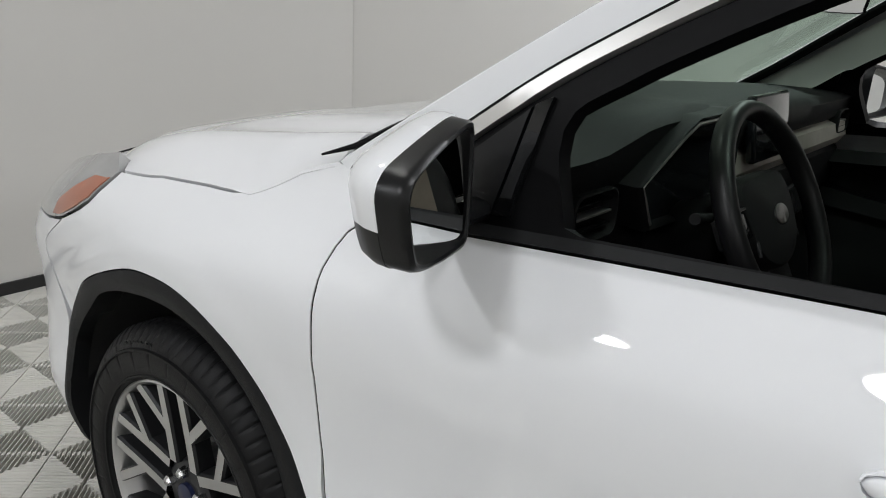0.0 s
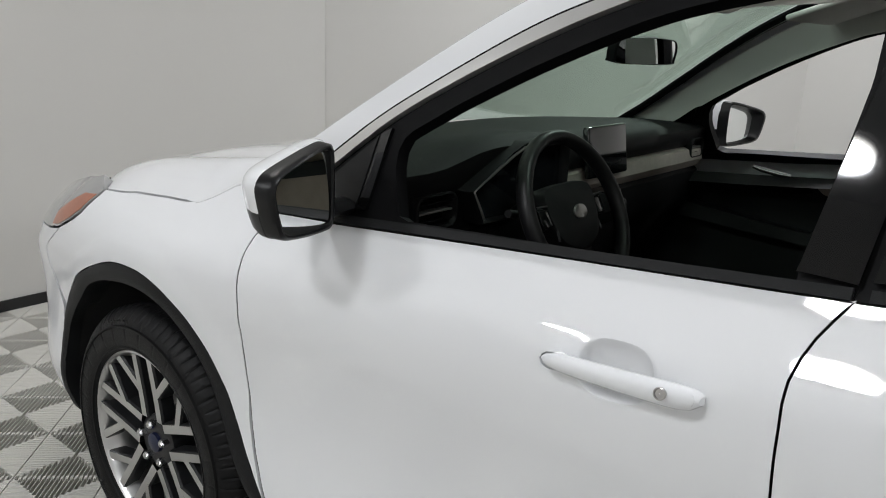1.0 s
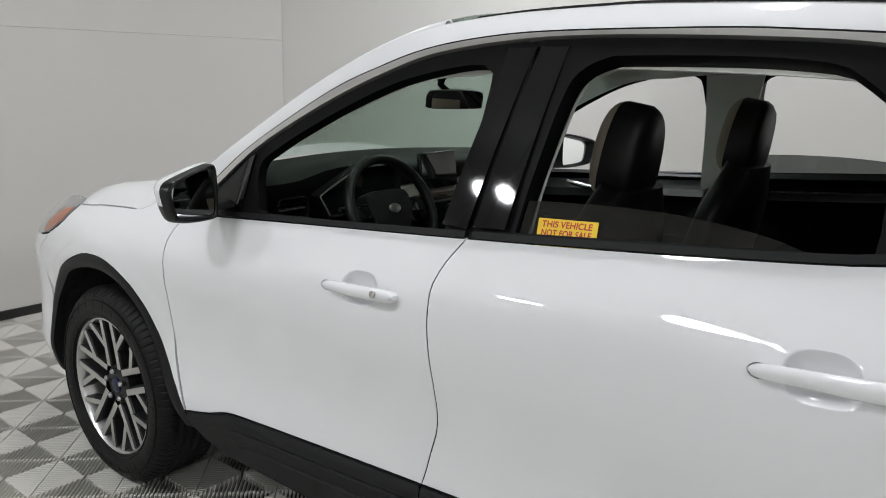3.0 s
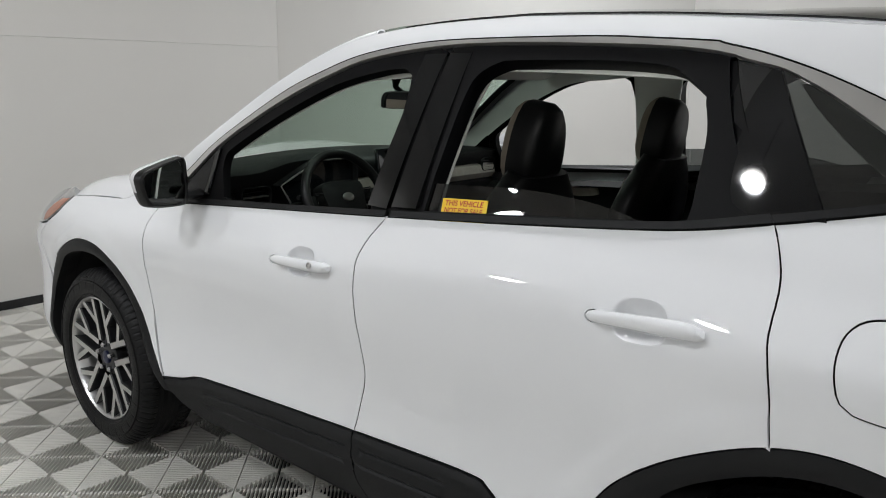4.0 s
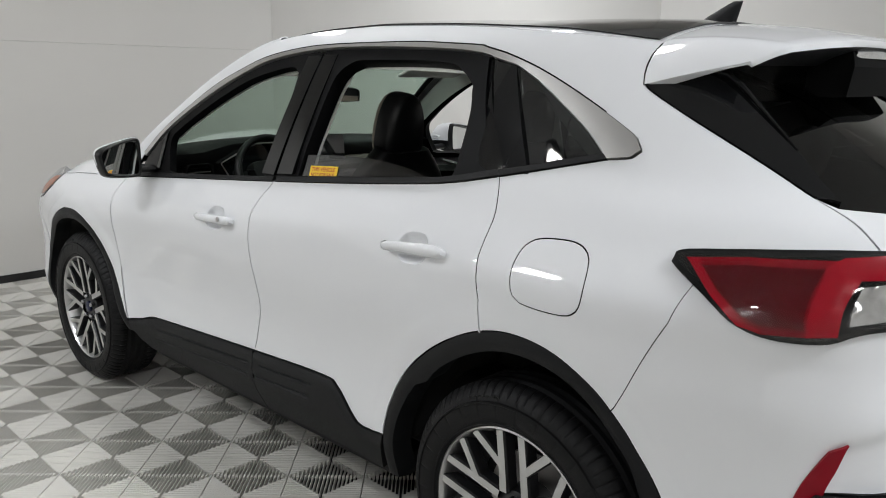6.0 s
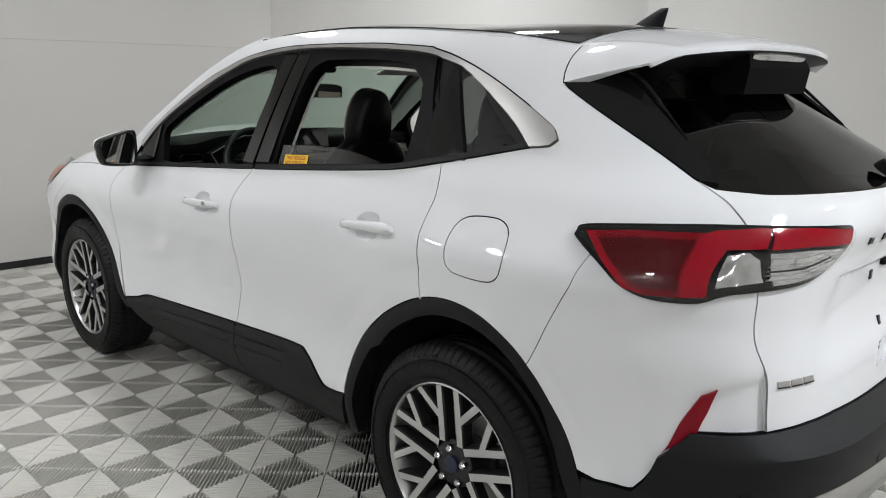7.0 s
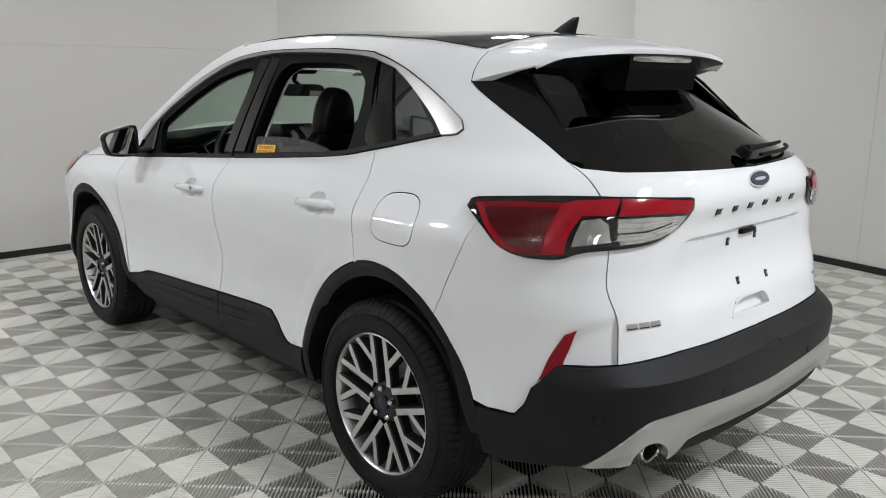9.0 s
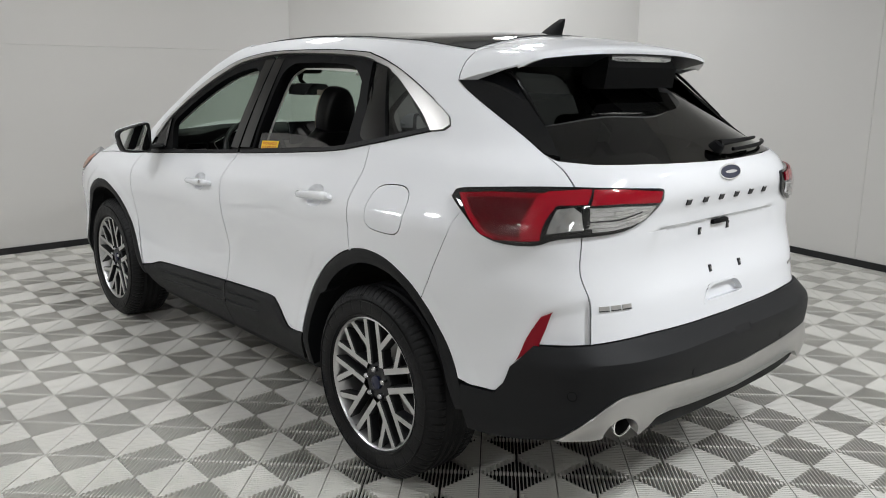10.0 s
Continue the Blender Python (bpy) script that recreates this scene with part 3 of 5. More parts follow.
HANDLE_F, HANDLE_R = (1.410, .975, 2.4), (.341, 1.032, 4.2)   # place and tilt
def domed(mid):
    """A pillar cover that leans in with the glass and is lightly domed both ways."""
    return lambda s, z, o: Vector((s, .766 - .40 * (z - 1.235) - .20 * (z - 1.235)**2 - .37 * (s - mid)**2 + o, z))


for side in (1, -1):
    # steel panels
    panel("body_side", QUARTER, PAINT, car, "white pillars, roof rail and rear quarter panel", holes=[HOLES_FUEL], side=side, dent=arch_brow, step=.022)
    panel("fuel_door", HOLES_FUEL, PAINT, car, "white fuel filler door", side=side, gap=.0015)
    panel("fender", FENDER, PAINT, car, "white front wing", side=side, dent=arch_brow, step=.02)
    fd = panel("front_door", FDOOR, PAINT, car, "white front door with lowered window", side=side, holes=[cup_hole(*HANDLE_F)], step=.019)
    rd = panel("rear_door", RDOOR, PAINT, car, "white rear door with half-lowered window", side=side, holes=[cup_hole(*HANDLE_R)], dent=arch_brow, step=.019)
    DOORS[side] = (fd, rd)
    panel("bumper_corner", CORNER, PAINT, car, "white painted rear bumper corner", side=side, dent=corner_dent, step=.012)
    # cladding
    lower = [(1.222, .45), (1.203, .37), (1.165, .306)]
    panel("sill_cladding", clean(seg(SILL, (2.225, .415), (1.228, .51)) + lower + [(2.06, .306), (2.14, .335), (2.2, .38)]), CLAD, fd, "dark grey grained sill cladding", off=.010, depth=.05, side=side, dent=sill_groove, step=.018, crease=groove_lines(1.98, 1.26))
    panel("sill_cladding", clean(lower[::-1] + seg(SILL, (1.228, .51), (.487, .437)) + [(.50, .36), (.51, .312)]), CLAD, rd, "dark grey grained sill cladding", off=.010, depth=.05, side=side, dent=sill_groove, step=.018, crease=groove_lines(1.18, .86))
    for line, c in ((ARCH_R, (.03, .33)), (ARCH_F, (2.70, .33))):
        inner = [(s + (c[0] - s) * .052 / math.hypot(s - c[0], z - c[1]), z + (c[1] - z) * .052 / math.hypot(s - c[0], z - c[1])) for s, z in line]
        panel("wheel_arch", clean(line + inner[::-1]), CLAD, car, "dark grey grained wheel arch moulding", off=.004, depth=.07, side=side, step=.014, bulge=.008)
    # window surrounds
    upper = seg(CHROME_OUT, (2.16, 1.162), (-.33, 1.303))
    panel("window_trim", clean(upper + CHROME_IN[::-1], .002), CHROME, car, "satin aluminium strip round the side windows", off=.007, depth=.016, gap=.001, side=side, step=.02)
    main = upper[:-9]
    panel("window_seal", clean(offset_line(main, .0048) + offset_line(main, .0004)[::-1], .002), RUBBER, car, "thin black seal over the bright strip", off=.004, depth=.01, gap=.0002, side=side, step=.02)
    fwin = smooth_line([(1.925, 1.105), (1.955, 1.19), (1.945, 1.243), (1.89, 1.283), (1.82, 1.326), (1.67, 1.405), (1.50, 1.477), (1.33, 1.516), (1.235, 1.523), (1.205, 1.505), (1.197, 1.42), (1.20, 1.36), (1.225, 1.150)])
    frame_f = clean(seg(BELT, (2.202, 1.057), (1.150, 1.134)) + [(1.10, 1.30), (1.10, 1.571)] + seg(CHROME_IN, (1.127, 1.571), (2.143, 1.146)))
    panel("window_frame", frame_f, RUBBER, fd, "black window frame and seal", holes=[fwin + [(1.225, 1.14), (1.9, 1.10)]], off=-.004, depth=.03, side=side, gap=.001)
    panel("pillar_trim", [(1.225, 1.156), (1.148, 1.154), (1.098, 1.566), (1.18, 1.564), (1.19, 1.40)], GLOSSBLACK, fd, "gloss black pillar cover", off=.003, depth=.016, side=side, place=domed(1.175))
    rwin = smooth_line([(1.026, 1.165), (1.012, 1.30), (.994, 1.45), (.972, 1.508), (.915, 1.540), (.86, 1.546), (.62, 1.545), (.46, 1.533), (.410, 1.513), (.35, 1.47), (.275, 1.40), (.285, 1.26), (.30, 1.225)])
    frame_r = clean(seg(BELT, (1.150, 1.134), (.06, 1.240)) + [(.10, 1.30), (.225, 1.547)] + seg(CHROME_IN, (.22, 1.543), (1.09, 1.572)) + [(1.092, 1.45)])
    panel("window_frame", frame_r, RUBBER, rd, "black window frame and seal", holes=[rwin], off=-.004, depth=.05, side=side, gap=.001)
    panel("pillar_trim", [(1.136, 1.160), (1.045, 1.166), (1.012, 1.567), (1.090, 1.567)], GLOSSBLACK, rd, "gloss black pillar cover", off=.003, depth=.016, side=side, place=domed(1.068))
    panel("pillar_trim", [(.062, 1.252), (.222, 1.542), (.40, 1.548), (.375, 1.48), (.262, 1.405), (.272, 1.30), (.292, 1.232)], GLOSSBLACK, rd, "gloss black rear pillar cover", off=.003, depth=.016, side=side, place=lambda s, z, o: Vector((s, .739 - .41 * (z - 1.3) - .25 * (z - 1.3)**2 - .45 * (s - .11)**2 + o, z)))
    panel("window_seal", [(.085, 1.246), (.245, 1.545), (.170, 1.548), (-.01, 1.258)], RUBBER, car, "black upright seal beside the quarter window", off=-.012, depth=.02, side=side, gap=0, step=.02)
    panel("quarter_glass", clean(seg(CHROME_IN, (.195, 1.54), (-.33, 1.303)) + [(-.30, 1.308), (.02, 1.258)]), PRIVACY, car, "dark fixed quarter window", off=0, depth=.005, side=side, gap=.003, dent=lambda s, z: -.014 * (s + .33))
    for d, a, b in ((fd, 2.20, 1.153), (rd, 1.142, .06)):
        st = seg(BELT, (a, on(BELT, a)), (b, on(BELT, b)))
        panel("belt_strip", clean(st + [(s, z + .016) for s, z in st[::-1]]), CLAD, d, "black belt strip under the window", off=.006, depth=.012, gap=.0006, side=side, step=.01)
    st = seg(BELT, (.056, 1.237), (-.33, 1.303))
    panel("belt_strip", clean(st + [(s, z + .014) for s, z in st[::-1]]), CLAD, car, "black belt strip under the quarter window", off=.005, depth=.012, gap=.0006, side=side, step=.01)
    # rear lamp
    lamp = panel("rear_lamp", LAMP, GLOSSBLACK, car, "red and clear rear lamp in a black surround", off=.010, depth=.03, side=side, gap=.001, step=.02, bulge=.006)
    panel("lens", [(-.430, 1.119), (-.544, 1.131), (-.705, 1.137), (-.695, 1.089), (-.692, 1.003), (-.60, 1.003), (-.556, 1.017), (-.500, 1.056)], REDLENS, lamp, "red lens", off=.0185, depth=.006, side=side, step=.02, gap=.0004, bulge=.002)
    panel("inner_lens", inset(dense([(-.452, 1.112), (-.544, 1.122), (-.690, 1.126), (-.684, 1.089), (-.684, 1.010), (-.60, 1.012), (-.556, 1.028), (-.505, 1.063)], .02), .006), REDDARK, lamp, "deep red lens", off=.0215, depth=.004, side=side, step=.012, gap=.0004)
    panel("lens", [(-.685, 1.124), (-.715, 1.142), (-.815, 1.151), (-.836, 1.150), (-.836, 1.110), (-.752, 1.105), (-.746, 1.078), (-.742, 1.006), (-.683, 1.003), (-.684, 1.089)], REDBRIGHT, lamp, "bright red angled lens", off=.0195, depth=.006, side=side, step=.02, gap=.0004, bulge=.002)
    panel("light_guide", [(-.432, 1.117), (-.456, 1.120), (-.520, 1.060), (-.572, 1.021), (-.60, 1.012), (-.60, 1.005), (-.558, 1.014), (-.502, 1.054)], REDBRIGHT, lamp, "bright red light guide", off=.0205, depth=.003, side=side, step=.02, gap=.0004)
    for bar, mt in (([(-.875, 1.040), (-.96, 1.045), (-1.055, 1.078), (-1.058, 1.086), (-.96, 1.054), (-.878, 1.049)], BRIGHT), ([(-.868, 1.058), (-.96, 1.064), (-1.03, 1.088), (-1.03, 1.093), (-.96, 1.070), (-.868, 1.063)], POCKET), ([(-.862, 1.078), (-.95, 1.083), (-1.0, 1.095), (-1.0, 1.103), (-.95, 1.094), (-.862, 1.090)], BRIGHT)):
        panel("lamp_rib", bar, mt, lamp, "curved reflector rib", off=.0205, depth=.003, side=side, step=.02, gap=.0004)
    panel("reflector_bowl", [(-.757, 1.096), (-.802, 1.104), (-.836, 1.088), (-.868, 1.036), (-.758, 1.024), (-.758, 1.055)], CLEAR, lamp, "silvered reversing lamp", off=.0185, depth=.006, side=side, step=.012, dent=lambda s, z: -.0015 * math.cos(s * 300 + z * 90))
    panel("lens", [(-.841, 1.150), (-.930, 1.151), (-1.080, 1.143), (-1.086, 1.114), (-.948, 1.114), (-.848, 1.108)], REDBRIGHT, lamp, "bright red lens", off=.0195, depth=.006, side=side, step=.02, gap=.0004, bulge=.002)
    panel("reflector_bowl", [(-.846, 1.103), (-.95, 1.109), (-1.045, 1.109), (-1.078, 1.108), (-1.066, 1.062), (-1.02, 1.042), (-.96, 1.032), (-.892, 1.028)], CLEAR, lamp, "silvered clear lamp", off=.0185, depth=.006, side=side, step=.012, dent=lambda s, z: -.0014 * math.cos(z * 300 + s * 40))
    for k in range(6):
        z = 1.040 + .0105 * k
        panel("lamp_rib", [(-.872 + .003 * k, z), (-.96, z + .002), (-1.03 - .006 * k, z + .010), (-1.03 - .006 * k, z + .0115), (-.96, z + .0036), (-.872 + .003 * k, z + .0016)], STEEL, lamp, "", off=.0195, depth=.002, side=side, step=.03, gap=.0001)
    panel("lamp_cover", inset(dense(LAMP, .02), .008), CLEARLENS, lamp, "clear outer cover", off=.021, depth=.002, side=side, step=.02, bulge=.005)
    panel("reflector", REFLECT, REFLEX, car, "red slanted rear reflector", off=.003, depth=.01, side=side, step=.015)
    # head lamp
    hl = panel("head_lamp", clean([(3.030, 1.013), (3.043, .953), (3.083, .922), (3.135, .894), (3.22, .874), (3.37, .86), (3.52, .87), (3.57, .90), (3.47, .96), (3.35, 1.0), (3.25, 1.025), (3.14, 1.041)]), LAMPCASE, car, "head lamp with smoked clear cover", off=.004, depth=.03, side=side, step=.02)
    panel("turn_lamp", [(3.040, 1.000), (3.051, .958), (3.088, .927), (3.140, .899), (3.19, .89), (3.20, .93), (3.177, .962), (3.125, .995)], AMBER, hl, "amber side reflector", off=.006, depth=.004, side=side, step=.02)
    # dark inner skin behind the joints
    panel("inner_shell", clean([(3.25, .75), (3.0, .92)] + [(2.6, .96), (2.3, .96), (1.2, 1.02), (.1, 1.15), (-.5, 1.12), (-.8, 1.05), (-.8, .72), (-.5, .60)] + [(s, z + .02) for s, z in seg(ARCH_R, (-.345, .62), (.487, .437))] + [(.52, .32), (2.15, .32)] + [(s, z + .02) for s, z in seg(ARCH_F, (2.228, .415), (3.10, .62))]), DARK, car, "dark inner body", off=-.03, depth=.004, side=side, step=.08, edge=.05)


def gate_dent(s, z):
    """The number plate field lies deeper than the sheet above it."""
    y = body(s, z).y
    drop = min(.25, max(0, 1.02 - z))
    kx = 1 / (1 + math.exp((y - (.36 + .7 * drop)) / (.016 + .12 * drop)))
    kz = min(1, max(0, (1.024 - z) / .012)) / (1 + math.exp((.822 - z) / .018))
    return -.012 * kx * kz


GLASS_LOW = [(-.750, 1.235), (-.85, 1.227), (-1.04, 1.226), (-1.363, 1.220), (SC, 1.218)]
GRIP = [(SC, .744), (SC + .080, .744), (SC + .087, .749), (SC + .074, .772), (SC + .058, .786), (SC + .045, .790), (SC, .790)]
gate = panel("tailgate", clean(seg(D_LINE, (-.725, 1.251), (-.784, 1.166)) + GATE_GAP + seg(BUMPER_TOP, (-.863, .686), (SC, .688)) + GRIP + GLASS_LOW[::-1], .002), PAINT, car, "white tailgate", whole=True, dent=gate_dent, step=.011, crease=[[(-1.12 - .04 * k, zz) for k in range(11)] for zz in (1.024, 1.012)], sharp=30, lip=.02)
panel("tailgate_grip", clean(GRIP, .002), PAINT, gate, "white recessed tailgate grip", whole=True, off=-.024, depth=-.014, gap=-.001, step=.012)
panel("grip_bezel", clean([(SC, .733), (SC + .100, .733), (SC + .108, .740), (SC + .092, .772), (SC + .072, .795), (SC + .05, .799), (SC, .799)] + GRIP[::-1], .002), PAINT, gate, "white raised edge round the grip", whole=True, off=.0012, depth=.002, gap=.0005, step=.012)
panel("rear_window", clean(seg(D_LINE, (-.517, 1.479), (-.725, 1.251)) + GLASS_LOW + [(SC, 1.545), (-1.2, 1.545), (-.9, 1.54), (-.80, 1.535), (-.62, 1.50)]), REARGLASS, gate, "dark tinted rear window", whole=True, off=-.004, depth=.006, step=.02, dent=lambda s, z: -.21 * max(0, z - 1.225) * max(0, 1 - (body(s, z).y / .65)**6))
for side in (1, -1):
    panel("pillar_trim", clean(seg(D_LINE, (-.517, 1.479), (-.725, 1.251)) + [(-.766, 1.242), (-.772, 1.32), (-.771, 1.369), (-.760, 1.44), (-.753, 1.488), (-.775, 1.512), (-.80, 1.535), (-.66, 1.515)]), GLOSSBLACK, gate, "gloss black rear pillar cover", off=.003, depth=.01, side=side)

SILVER_TOP = smooth_line([(-.735, .388), (-.765, .407), (-.838, .460), (-.908, .513), (-.973, .536), (-1.141, .541), (-1.329, .528), (SC, .515)])
EXHAUST_CUT = [(-.955 - .062 * math.cos(math.pi * k / 12), .406 + .058 * math.sin(math.pi * k / 12)) for k in range(12, -1, -1)][::-1]
def bumper_step(s, z):
    """A ledge under the tailgate that falls outwards to a crease."""
    side = min(1, max(0, (-.45 - s) / .35))
    return .010 + .028 * side * min(1, max(0, (.690 - z) / .062)) - .012 * side * min(1, max(0, (.628 - z) / .13))
panel("rear_bumper", clean([(-.372, .445), (-.362, .497), (-.46, .497), (-.50, .500), (-.525, .53), (-.551, .602), (-.602, .640), (-.655, .676)] + BUMPER_TOP + SILVER_TOP[::-1] + [(-.635, .368), (-.51, .345), (-.42, .345)]), CLAD, car, "dark grey grained rear bumper", whole=True, dent=bumper_step, depth=.05, step=.02, crease=[[(-.70, .634), (-.76, .630)] + [(-.82 - .04 * k, .628) for k in range(18)]], sharp=16)
panel("diffuser", clean(SILVER_TOP + [(SC, .425), (-1.30, .437), (-1.17, .445), (-1.10, .440), (-1.065, .418), (-1.03, .402)] + EXHAUST_CUT + [(-.86, .397), (-.775, .391)]), SILVER, car, "silver skid plate under the rear bumper", whole=True, off=.030, depth=.05, step=.016, dent=lambda s, z: .010 * math.exp(-((s + .955) / .10)**4) * math.exp(-((z - .45) / .06)**2) - .45 * max(0, on(SILVER_TOP, s) - .052 - z) * min(1, max(0, (-1.10 - s) / .10)) - .008 * math.exp(-(max(0, on(SILVER_TOP, s) - z) / .008)**2))
panel("lower_valance", clean([(-1.04, .425), (-1.10, .45), (-1.30, .45), (SC, .44), (SC, .375), (-1.3, .38), (-1.15, .39), (-1.06, .40)]), DARK, car, "black lower valance", whole=True, off=.012, depth=.03, step=.04)
# nose, hardly seen
panel("front_bumper", clean([(3.14, .36), (3.13, .50), (3.10, .62), (3.135, .70), (3.19, .80), (3.136, .888), (3.22, .869), (3.37, .855), (3.55, .865), (3.75, .88), (SF, .90), (SF, .30), (3.4, .26)]), PAINT, car, "white front bumper", step=.04, lip=.02)
panel("front_bumper", clean([(3.14, .36), (3.13, .50), (3.10, .62), (3.135, .70), (3.19, .80), (3.136, .888), (3.22, .869), (3.37, .855), (3.55, .865), (3.75, .88), (SF, .90), (SF, .30), (3.4, .26)]), PAINT, car, "white front bumper", step=.04, side=-1, lip=.02)


GRILLE = clean([(3.60, .895), (3.62, .930), (3.75, .935), (SF, .935), (SF, .905), (3.75, .885)])
for side in (1, -1):
    panel("grille", GRILLE, GLOSSBLACK, car, "black front grille", off=-.004, step=.04, side=side)
# roof, windscreen, hood
def edge_point(s):
    return body(s, on(TOP, s))


def roof_point(s, v, lift=0.0):
    p = edge_point(s)
    return Vector((p.x, p.y * (1 - v), p.z + (.034 + .032 * min(1, max(0, (.35 - s) / .9))) * (1 - (1 - v)**2.3) + lift))


def sheet(name, rows, mat, parent, label, thick=.01, sharp=38):
    bm = bmesh.new()
    add_loft(bm, rows)
    bmesh.ops.recalc_face_normals(bm, faces=bm.faces)
    up = sum((f.normal.z for f in bm.faces))
    if up < 0:
        bmesh.ops.reverse_faces(bm, faces=bm.faces)
    bmesh.ops.solidify(bm, geom=bm.faces[:], thickness=thick)
    return part(name, bm, mat, parent, label, sharp=sharp)


S_ROOF = [1.46 - .04 * i for i in range(53)] + [-.634]
both = lambda s, vs, lift=0.0: [roof_point(s, v, lift) for v in vs] + [Vector((q.x, -q.y, q.z)) for q in [roof_point(s, v, lift) for v in vs[::-1][1:]]]
sheet("roof", [both(s, [0, .04, .08, .12, .16, .2, .3, .45, .6, .8, 1]) for s in S_ROOF], PAINT, car, "white roof")
sheet("roof_glass", [both(s, [.07 - .06 * min(1, max(0, (-.25 - s) / .33)), .11, .2, .45, .6, .8, 1], .005) for s in [1.34 - .04 * i for i in range(50)]], GLOSSBLACK, car, "black panoramic roof glass", .004)
def roll_in(s):
    """The inner edge of the windscreen pillar, where it has rolled over."""
    return edge_point(s) + Vector((.02, -.048, .016 - .016 * min(1, max(0, (s - 1.5) / .5))))


for sd in (1, -1):
    rows = []
    for i in range(24):
        s = 2.33 - .92 * i / 23
        p, q = edge_point(s), roll_in(s)
        row = [p + Vector((0, .0015, -.006))]
        for k in range(9):
            a = radians(10 * k) + radians(10)
            row.append(Vector((p.x + .02 * k / 8, p.y + (q.y - p.y) * (1 - math.cos(a)) / (1 - math.cos(radians(90))) * .985, p.z + (q.z - p.z) * math.sin(a))))
        row.append(q + Vector((-.01, -.012, -.02)))
        rows.append([Vector((v.x, sd * v.y, v.z)) for v in row])
    sheet("pillar_edge", rows, PAINT, car, "white rolled edge of the windscreen pillar", .004, 75)
rows = []
for i in range(15):
    u = i / 14
    p = roll_in(2.29 - .84 * u)
    c = Vector((p.x + .24 * (1 - u) + .05 * u, 0, p.z + .02 + .035 * u))
    half = []
    for k in range(9):
        w = k / 8
        q = Vector((p.x + (c.x - p.x) * (1 - (1 - w)**2), p.y * (1 - w) - .01 * (1 - w), p.z + (c.z - p.z) * (1 - (1 - w)**2)))
        half.append(q)
    rows.append(half + [Vector((q.x, -q.y, q.z)) for q in half[::-1][1:]])
sheet("windscreen", rows, WINDSCREEN, car, "green tinted windscreen", .004)
for sd in (1, -1):
    bm = bmesh.new()
    add_tube(bm, [Vector((r[0].x - .012, sd * (r[0].y - .02), r[0].z - .016)) for r in rows], .012, 8)
    part("windscreen_seal", bm, RUBBER, car, "black windscreen edge")
HOOD_Z = knots([2.3, 2.45, 2.65, 2.95, 3.2, 3.4, 3.55], [1.140, 1.126, 1.102, 1.064, 1.020, .97, .91])
HOOD_FRONT = knots([0, .35, .67, .848], [3.53, 3.46, 3.21, 2.905])
rows = []
for i in range(31):
    u = i / 30
    s = 2.345 + u * (3.024 - 2.345)
    lap = min(1, max(0, (2.54 - s) / .04))     # the gap to the wing closes towards the windscreen
    p = body(s, on(FENDER_TOP, s) + .0025 - .0105 * lap) + normal(s, on(FENDER_TOP, s)) * .0015 * lap
    half = []
    for k in range(33):
        w = k / 32
        y = p.y * (1 - w)
        x0 = p.x + (2.47 + .07 * w - p.x) * (1 - (1 - w)**3) * (1 - u)
        x = x0 + (HOOD_FRONT(y) - HOOD_FRONT(p.y)) * u**1.3
        z = p.z + (max(HOOD_Z(x), p.z) - .042 * u**7 - p.z) * (1 - math.exp(-(w / .075)**1.6))
        ridge = .010 * math.exp(-((w - .17) / .06)**2) - .010 * math.exp(-((w - .33) / .09)**2) + .014 * (1 - math.exp(-(max(0, w - .38) / .08)**2))
        half.append(Vector((x, y, z + ridge * (1 - u**4))))
    rows.append(half + [Vector((q.x, -q.y, q.z)) for q in half[::-1][1:]])
sheet("hood", rows, PAINT, car, "white engine hood", .008)


def nose_at(y, z):
    lo_s, hi_s = XB + .05, SF
    for _ in range(40):
        mid = (lo_s + hi_s) / 2
        lo_s, hi_s = (mid, hi_s) if body(mid, z).y > y else (lo_s, mid)
    return body(lo_s, z)


front = [v for v in rows[-1][:33] if v.y < .80]
nose = []
for v in front:
    p = nose_at(v.y, .925)
    nose.append([v + Vector((-.01, 0, -.010)), v.lerp(p, .5) + Vector((-.008, 0, -.006)), p + Vector((-.012, 0, 0))])
nose = nose + [[Vector((q.x, -q.y, q.z)) for q in r] for r in nose[::-1][1:]]
sheet("nose_panel", nose, PAINT, car, "white panel between hood and bumper", .006)
for sd in (1, -1):
    bm = bmesh.new()
    add_tube(bm, [(2.40, sd * .768, 1.116), (2.33, sd * .762, 1.140), (2.27, sd * .754, 1.170), (2.215, sd * .745, 1.203)], [.002, .005, .006, .003], 8)
    part("cowl_seal", bm, RUBBER, car, "black seal at the windscreen foot")
bm = bmesh.new()
add_loft(bm, [[(2.30, y, 1.118 + .02 * (1 - (y / .75)**2)) if k == 0 else (2.47 + .05 * (1 - (y / .75)**2), y, 1.085 + .03 * (1 - (y / .75)**2)) for y in [-.74 + .074 * j for j in range(21)]] for k in (0, 1)])
part("cowl", bm, RUBBER, car, "black wiper cowl")

